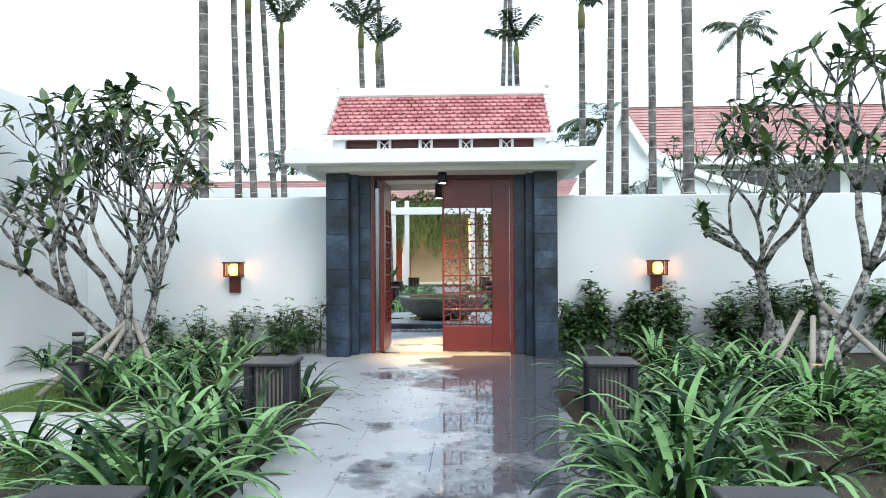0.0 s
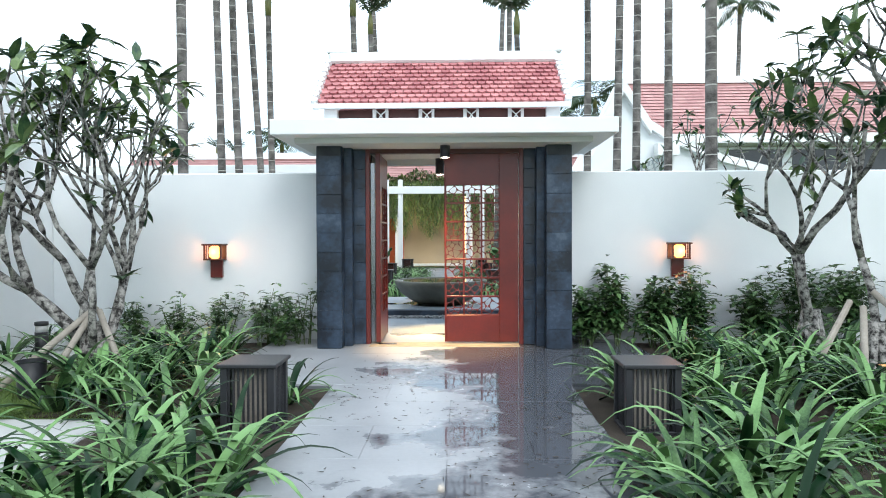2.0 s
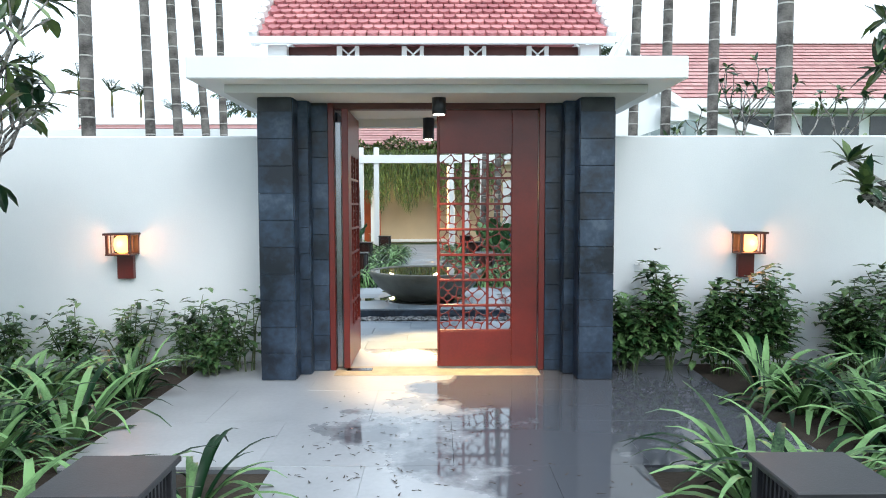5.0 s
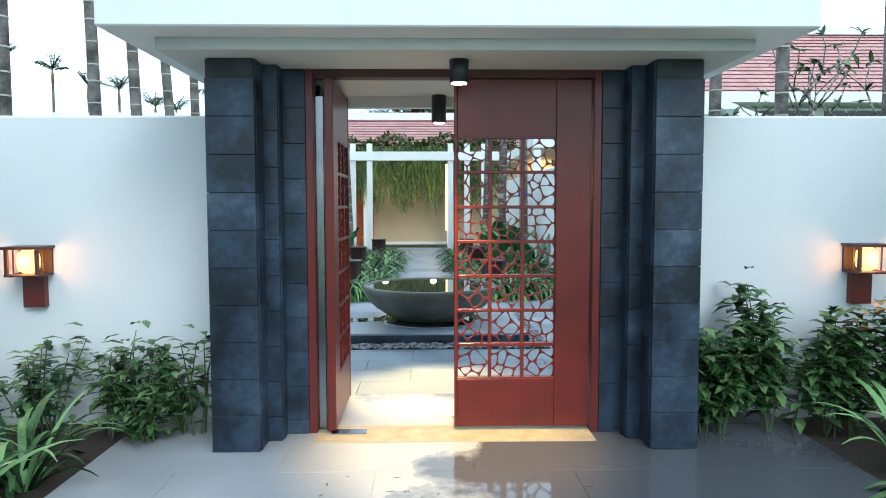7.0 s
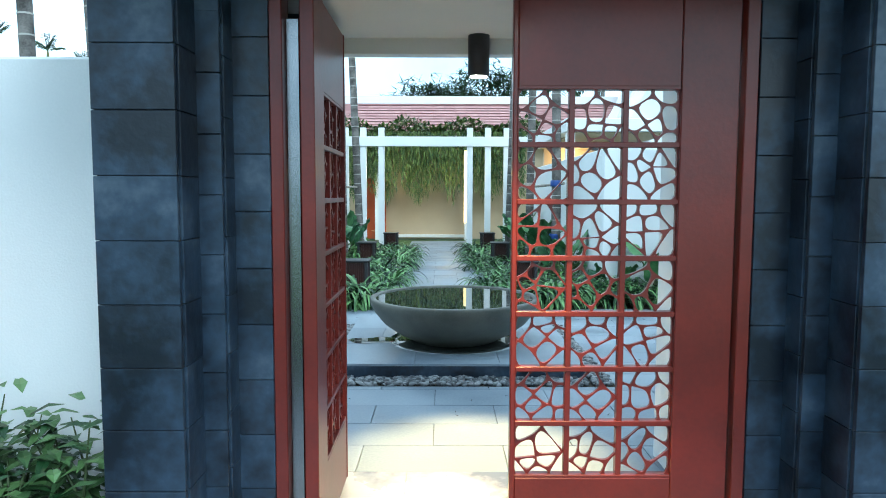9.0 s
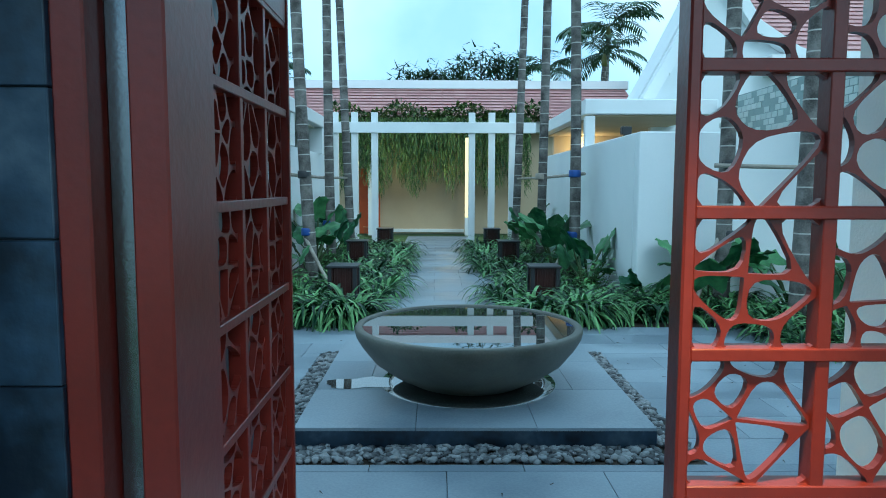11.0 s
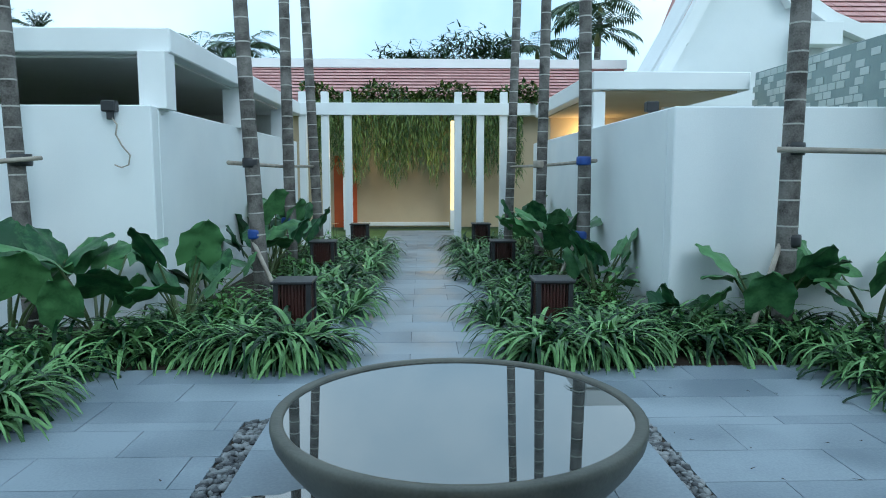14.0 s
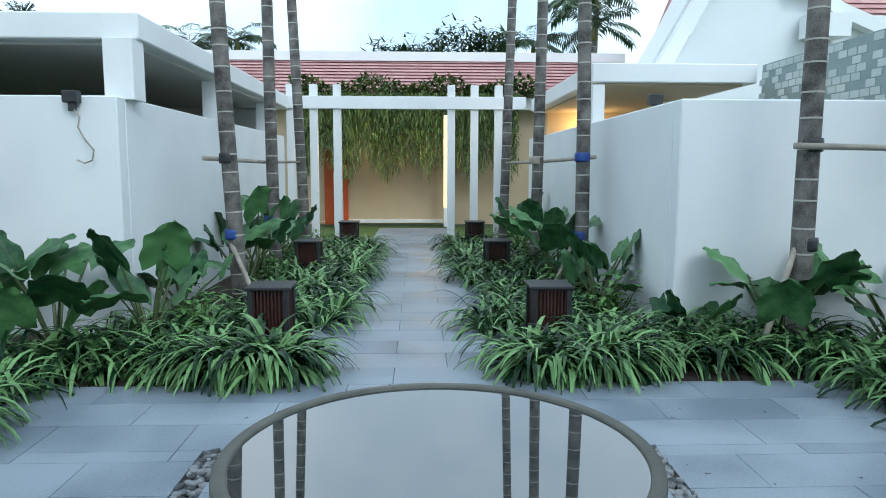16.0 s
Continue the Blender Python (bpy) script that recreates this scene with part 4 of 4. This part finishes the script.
# slender palms
def palm(x, y, r, h, lean=(0, 0), crown=True, seed=0, frond=1.3, name="areca_palm"):
    rng = random.Random(seed)
    p = tagged(empty(name, pose(x, y, -0.06)), "slender ringed palm with a feathery crown", "palm tree", "palms")
    lx, ly = lean
    at = lambda t: Vector((lx * t + 0.04 * math.sin(3 * t + seed), ly * t, h * t))
    n = 26
    v, f = [], []
    tube_into(v, f, [at(i / n) for i in range(n + 1)], [r * (1.05 - 0.25 * i / n) for i in range(n + 1)], 10)
    raw("trunk", v, f, TRUNK, p, "", True)
    v, f = [], []
    step = 0.24
    for i in range(1, int(h / step)):
        t = (i * step + rng.uniform(-0.03, 0.03)) / h
        rr = r * (1.05 - 0.25 * t) + 0.004
        tube_into(v, f, [at(t), at(t + 0.016 / h)], [rr, rr], 10)
    tagged(raw("leaf_scar", v, f, RING, p, "pale ring scars"), kind="stuff")
    if crown:
        top = at(1)
        tube("crownshaft", [top, top + Vector((0, 0, 0.35)), top + Vector((0, 0, 0.7))], [r * 0.9, r * 1.0, r * 0.35], SHAFT, p)
        v, f = [], []
        fronds = 15 if name == "coconut_palm" else 9
        for k in range(fronds):
            a = 6.28 * k / fronds + rng.uniform(-0.3, 0.3)
            d = Vector((math.cos(a), math.sin(a), rng.uniform(0.2, 1.6) if name == "coconut_palm" else rng.uniform(0.9, 3.4))).normalized()
            q = top + Vector((0, 0, 0.6))
            pts = [q]
            for s in range(8):
                d = (d + Vector((0, 0, -0.16 if name == "coconut_palm" else -0.10))).normalized()
                q = q + d * frond / 8
                pts.append(q)
                side = d.cross(Vector((0, 0, 1))).normalized()
                if s > 0:
                    for sg in (-1, 1):
                        for kk in range(2):
                            leaf_into(v, f, q - d * frond / 16 * kk, side * sg + d * 0.7 + Vector((0, 0, rng.uniform(-0.3, 0.1))), (0, 0, 1), frond * 0.38 * math.sin(0.5 + 2.2 * s / 8), (0.05 if name == "coconut_palm" else 0.085) * frond, 0.5, 2, 0.1)
            tube_into(v, f, pts, [0.014] * len(pts), 4)
        raw("crown", v, f, PALM, p)
    return p


for i, (x, y, r, h, lean) in enumerate(((-4.1, 11.0, 0.08, 13, (-.1, 0)), (-4.17, 12.9, 0.075, 6.7, (-.05, 0)), (-4.36, 14.7, 0.085, 6.9, (-.15, 0)), (-3.88, 15.0, 0.07, 13, (-.7, 0)), (-4.32, 17.3, 0.085, 6.9, (-.22, 0)),
                                        (3.24, 16.75, 0.095, 7.1, (-.06, 0)), (3.62, 15.7, 0.09, 13, (.15, 0)), (3.44, 13.37, 0.075, 13, (.1, 0)), (3.67, 12.12, 0.07, 13, (.1, 0)), (3.83, 10.45, 0.085, 13, (.05, 0)),
                                        (-2.36, 19.0, 0.095, 7.4, (-.34, 0)), (-2.40, 21.3, 0.09, 7.6, (-.15, 0)), (-2.32, 23.6, 0.09, 12.5, (-.6, 0)), (1.92, 19.8, 0.095, 7.1, (-.1, 0)), (1.61, 21.8, 0.09, 13, (.23, 0)), (1.39, 24.2, 0.09, 13, (.48, 0)))):
    palm(x, y, r, h, lean, True, i, 1.0)
for i, (x, y, h, fr) in enumerate(((10.0, 52, 11.0, 3.2), (6.8, 55, 8.9, 2.6), (-12.5, 48, 7.4, 2.4), (17.9, 45, 15.6, 2.3), (8.1, 45, 8.0, 2.2), (-9.3, 45, 7.2, 1.8))):
    palm(x, y, 0.16, h, (0.3, 0), True, 50 + i, fr, "coconut_palm")

for i, (x, h) in enumerate(((-19.4, 7.7), (-17.2, 7.1), (-15.6, 6.4), (-14.2, 6.2), (-12.6, 5.5), (-11.7, 5.3))):
    palm(x, 36, 0.07, h, (0.1, 0), True, 80 + i, 0.75)

# bamboo rails tied to the palms
for pts in (((-2.75, 18.9, 1.80), (-2.42, 23.6, 1.80)), ((2.05, 19.65, 1.84), (1.42, 24.4, 1.80)), ((3.0, 16.62, 1.89), (5.6, 16.3, 1.87)), ((-5.1, 17.18, 1.78), (-4.1, 17.18, 1.82))):
    tagged(tube("bamboo_rail", [pts[0], tuple((a + b) / 2 - (0.02 if k == 2 else 0) for k, (a, b) in enumerate(zip(*pts))), pts[1]], [0.028, 0.026, 0.022], POLE), "pale bamboo rail tied between palm trunks", "rail", "bamboo rails")
for x, y, z, m in ((-2.50, 19.0, 1.8, BLACK), (-2.46, 19.0, 0.9, BLUE), (-2.5, 21.3, 0.9, BLUE), (1.92, 19.8, 1.84, BLUE), (1.91, 19.8, 0.8, BLUE), (3.22, 16.75, 1.9, BLACK), (3.23, 16.75, 1.02, BLACK), (-4.37, 17.3, 1.8, BLACK), (1.64, 21.8, 1.82, POLE)):
    ob = lathe("tie_wrap", [(0.10, -0.06), (0.105, -0.03), (0.105, 0.03), (0.10, 0.06)], m, None, "", 12)
    ob.location = (x, y, z)
    tagged(ob, "wrapped tie band round a palm trunk", "tie", "palm ties")
for a, b in (((-1.9, 18.2, -0.05), (-2.52, 19.0, 0.85)), ((1.3, 19.0, -0.05), (1.86, 19.8, 0.8)), ((2.7, 16.5, -0.05), (3.16, 16.75, 1.05)), ((3.9, 15.5, -0.05), (3.66, 15.7, 0.9))):
    prop("palm_prop", a, b, 0.03)

# hanging vines and hedge on the far eave
rng = random.Random(77)
vn, vf = [], []
for _ in range(2600):
    x = rng.uniform(-3.9, 3.2)
    leaf_into(vn, vf, (x, rng.uniform(30.4, 31.2), 3.75 + 0.6 * rng.random() ** 1.3 * (0.7 + 0.3 * math.sin(3 * x))), (rng.uniform(-1, 1), rng.uniform(-1, 0.2), rng.uniform(-0.3, 1)), (0, 0, 1), 0.18, 0.09, 0.4, 2)
tagged(raw("eave_creeper", vn, vf, VINE), "leafy green creeper along the far roof edge", "creeper", kind="stuff")
vn, vf = [], []
for _ in range(620):
    x = rng.uniform(-3.6, 2.6)
    length = rng.uniform(1.0, 2.5) * (0.95 + 0.1 * math.sin(x * 5.1 + 1))
    y = rng.uniform(30.3, 30.6)
    for k in range(int(length / 0.07)):
        z = 3.8 - k * 0.07
        leaf_into(vn, vf, (x + rng.gauss(0, 0.025), y, z), (rng.uniform(-1, 1), rng.uniform(-1, 0.3), -0.8), (0, 0, 1), 0.2, 0.075, 0.5, 1)
tagged(raw("hanging_vines", vn, vf, VINE), "curtain of hanging green vines over the far porch", "vines", kind="stuff")


# round-headed trees far behind the roofs
def far_tree(x, y, h, w, seed):
    rng = random.Random(seed)
    t = tagged(empty("shade_tree", pose(x, y, 0)), "dark broad-leaved tree behind the roofs", "tree", "far trees")
    v, f, lv, lf = [], [], [], []
    tube_into(v, f, [Vector((0, 0, 0)), Vector((0.2, 0, h * 0.5)), Vector((0, 0, h * 0.75))], [0.3, 0.22, 0.14], 8)
    for k in range(22):
        c = Vector((rng.uniform(-1, 1) * w, rng.uniform(-1, 1) * w * 0.5, h * rng.uniform(0.72, 1.0)))
        c.z -= 0.25 * abs(c.x) / w * h * 0.4
        tube_into(v, f, [Vector((0, 0, h * 0.55)), c], [0.1, 0.03], 5)
        for _ in range(90):
            p = c + Vector([rng.gauss(0, 0.42) for _ in range(3)])
            leaf_into(lv, lf, p, (rng.uniform(-1, 1), rng.uniform(-1, 1), rng.uniform(-0.2, 0.8)), (0, 0, 1), 0.6, 0.32, 0.3, 1)
    raw("trunk", v, f, BARK, t)
    raw("crown", lv, lf, PALM, t)


for i, (x, y, h, w) in enumerate(((-2.2, 52, 9.3, 1.6), (2.6, 52, 10.2, 2.6), (0.8, 54, 9.2, 2.0), (-9.5, 52, 8.0, 1.6))):
    far_tree(x, y, h, w, 500 + i)

# floodlights on the courtyard walls
def floodlight(x, y, z, cable):
    d = tagged(empty("floodlight", pose(x, y, z)), "small black floodlight on the wall top" + (" with a loose cable" if cable else ""), "floodlight", "floodlights")
    box("housing", -0.075, 0.075, -0.07, 0.04, 0.02, 0.14, BLACK, d, bevel=0.012)
    box("bracket", -0.03, 0.03, -0.04, 0.02, -0.06, 0.02, BLACK, d)
    if cable:
        tube("cable", [(0.02, -0.03, -0.04), (0.08, -0.04, -0.12), (0.06, -0.04, -0.22), (0.12, -0.04, -0.34), (0.2, -0.04, -0.44), (0.18, -0.04, -0.54), (0.1, -0.04, -0.57), (0.03, -0.04, -0.54)], [0.009] * 8, POLE, d, "loose grey cable", 5)


floodlight(-3.66, 17.76, 2.30, True)
floodlight(2.38, 18.4, 2.37, False)

# pebbles in the channel round the plinth
ico = bmesh.new()
bmesh.ops.create_icosphere(ico, subdivisions=1, radius=1)
iv, ifc = [v.co.copy() for v in ico.verts], [[v.index for v in f.verts] for f in ico.faces]
ico.free()
rng = random.Random(8)
pv, pf = [], []
for x0, x1, y0, y1, n in ((-1.53, -1.31, 12.1, 14.73, 700), (0.98, 1.18, 12.1, 14.73, 640), (-1.31, 0.98, 12.1, 12.32, 660)):
    for _ in range(n):
        s = rng.uniform(0.018, 0.034)
        m = pose(rng.uniform(x0 + 0.02, x1 - 0.02), rng.uniform(y0, y1), rng.uniform(0.0, 0.02), rng.uniform(-20, 20), rng.uniform(-20, 20), rng.uniform(0, 360)) @ Matrix.Diagonal((s * 1.3, s * 0.95, s * 0.6, 1))
        k = len(pv)
        pv += [m @ c for c in iv]
        pf += [tuple(k + i for i in fc) for fc in ifc]
tagged(raw("pebbles", pv, pf, PEBBLE, None, "", True), "grey river pebbles filling the channel", "pebbles", kind="stuff")

# orange blooms in the east bed
for x, y, z in ((3.35, 5.6, 0.42), (4.1, 5.3, 0.38), (4.35, 4.9, 0.3), (3.7, 5.1, 0.33), (-1.95, 22.6, 0.75), (-2.0, 23.4, 0.7)):
    bloom = tagged(empty("bloom", pose(x, y, 0)), "small orange flower on a green stalk", "flower", "blooms")
    tube("stalk", [(0, 0, -0.06), (0.01, 0, z)], [0.005, 0.004], STEM, bloom, "", 5)
    for k in range(5):
        v, f = [], []
        leaf_into(v, f, (0.01, 0, z), (math.cos(k * 1.257), math.sin(k * 1.257), 0.5), (0, 0, 1), 0.06, 0.045, 0.3, 2, 0.1, WIDE)
        raw("petal", v, f, FLOWER, bloom)

# lawn blades
rng = random.Random(5)
gv, gf = [], []
for x0, x1, y0, y1, n in ((-4.6, -1.6, 2.4, 4.5, 9000), (-4.6, -2.4, 5.8, 7.4, 6000), (2.0, 5.6, 2.4, 5.4, 9000), (4.4, 9.5, 5.0, 9.0, 12000)):
    for _ in range(n):
        a = rng.uniform(0, 6.28)
        leaf_into(gv, gf, (rng.uniform(x0, x1), rng.uniform(y0, y1), -0.06), (math.cos(a) * 0.6, math.sin(a) * 0.6, 1), (0, 0, 1), rng.uniform(0.04, 0.09), 0.008, 0.4, 1, 0.1)
tagged(raw("grass", gv, gf, BLADE), "short green lawn grass", "grass", kind="stuff")

# fallen petals and leaves
rng = random.Random(6)
fv, ff = [], []
for x0, x1, y0, y1, n in ((-0.9, 1.2, 3.4, 8.6, 160), (0.1, 1.2, 3.2, 6.4, 260), (-0.9, 0.1, 5.6, 8.4, 120), (-2.5, 2.5, 11, 16, 70)):
    for _ in range(n):
        a = rng.uniform(0, 6.28)
        leaf_into(fv, ff, (rng.uniform(x0, x1), rng.uniform(y0, y1), 0.004), (math.cos(a), math.sin(a), 0.05), (0, 0, 1), rng.uniform(0.02, 0.06), 0.022, 0.0, 1, 0.3)
tagged(raw("fallen_leaves", fv, ff, SOIL), "small dark fallen leaves scattered on the paving", "leaf litter", kind="stuff")

# ---- stone pieces, shared meshes ----
def slab_mesh(name, w, d, h, material, bevel=0.004):
    bm = add_box(bmesh.new(), 0, w, 0, d, -h, 0)
    bmesh.ops.bevel(bm, geom=bm.edges[:], offset=bevel, segments=1, affect="EDGES")
    me = bpy.data.meshes.new(name)
    bm.to_mesh(me)
    bm.free()
    me.materials.append(material)
    return me


def pave(parent, x0, x1, y0, y1, w, d, material, gap=0.005, top=0.0, skip=None):
    """Running-bond slabs, each an object; cut ones get a mesh of their own width."""
    cache, r, y = {}, 0, y0
    rng = random.Random(int(100 * (x1 + y1)))
    while y < y1 - 0.02:
        dd = min(d, y1 - y)
        x = x0 - (w / 2 if r % 2 else 0)
        while x < x1 - 0.02:
            a, b = max(x, x0), min(x + w, x1)
            if b - a > 0.03 and not (skip and skip(a, b, y, y + dd)):
                key = (round(b - a, 3), round(dd, 3))
                if key not in cache:
                    cache[key] = slab_mesh("paving_slab", b - a - gap, dd - gap, 0.02, material, 0.0012)
                ob = new("paving_slab", cache[key])
                ob.parent = parent
                ob.matrix_basis = pose(a, y, top + rng.uniform(-0.0012, 0.0012))
            x += w
        y += d
        r += 1


pave(path_out, -1.0, 1.25, 1.0, 6.9, 1.12, 0.75, PAVE_WET, 0.0015)
pave(apron, -2.3, 2.45, 6.9, 10.3, 1.2, 0.85, PAVE_WET, 0.0015, skip=lambda a, b, c, d: False)
for x0, x1, y0, y1 in ((-4.4, 4.4, 10.3, 12.08), (-4.4, -1.54, 12.08, 14.75), (1.19, 4.4, 12.08, 14.75), (-4.4, 4.4, 14.75, 16.0)):
    pave(court, x0, x1, y0, y1, 0.9, 0.42, PAVE, 0.005)
pave(path_in, -1.35, 0.62, 16.0, 30.2, 0.9, 0.45, PAVE)
plinth_ob = bpy.data.objects["plinth"]
pave(plinth_ob, -1.30, 0.97, 12.33, 14.75, 0.76, 0.81, PAVE, 0.004, 0.13)

course = 0.2405
for p, s in ((pier_w, -1), (pier_e, 1)):
    rng = random.Random(40 + s)
    for x0, x1, y, off in ((1.276, 1.585, 8.945, 0.0), (1.176, 1.272, 9.15, 0.07), (1.02, 1.172, 9.295, 0.14)):
        me = slab_mesh("stone_cladding", x1 - x0, 0.02, course - 0.003, SLATE, 0.002)
        base = slab_mesh("stone_cladding", x1 - x0, 0.02, course - 0.003 - off, SLATE, 0.002)
        for k in range(11):
            top = course * (k + 1) - off
            if top > 2.6:
                continue
            ob = new("stone_cladding", base if k == 0 else me)
            ob.parent = p
            ob.matrix_basis = pose(x0 if s > 0 else -x1, y - 0.005 + rng.uniform(-0.0015, 0.0015), min(top, 2.528), 0, 0, rng.uniform(-0.15, 0.15))
    for xf, y0, y1 in ((1.275, 8.97, 9.15), (1.175, 9.175, 9.295), (1.582, 8.97, 9.71)):
        me = slab_mesh("stone_cladding", 0.02, y1 - y0, course - 0.003, SLATE, 0.002)
        for k in range(11):
            ob = new("stone_cladding", me)
            ob.parent = p
            shift = -0.006 if xf < 1.5 else -0.014
            ob.matrix_basis = pose(xf + shift if s > 0 else -xf - shift - 0.02, y0, min(course * (k + 1), 2.528))
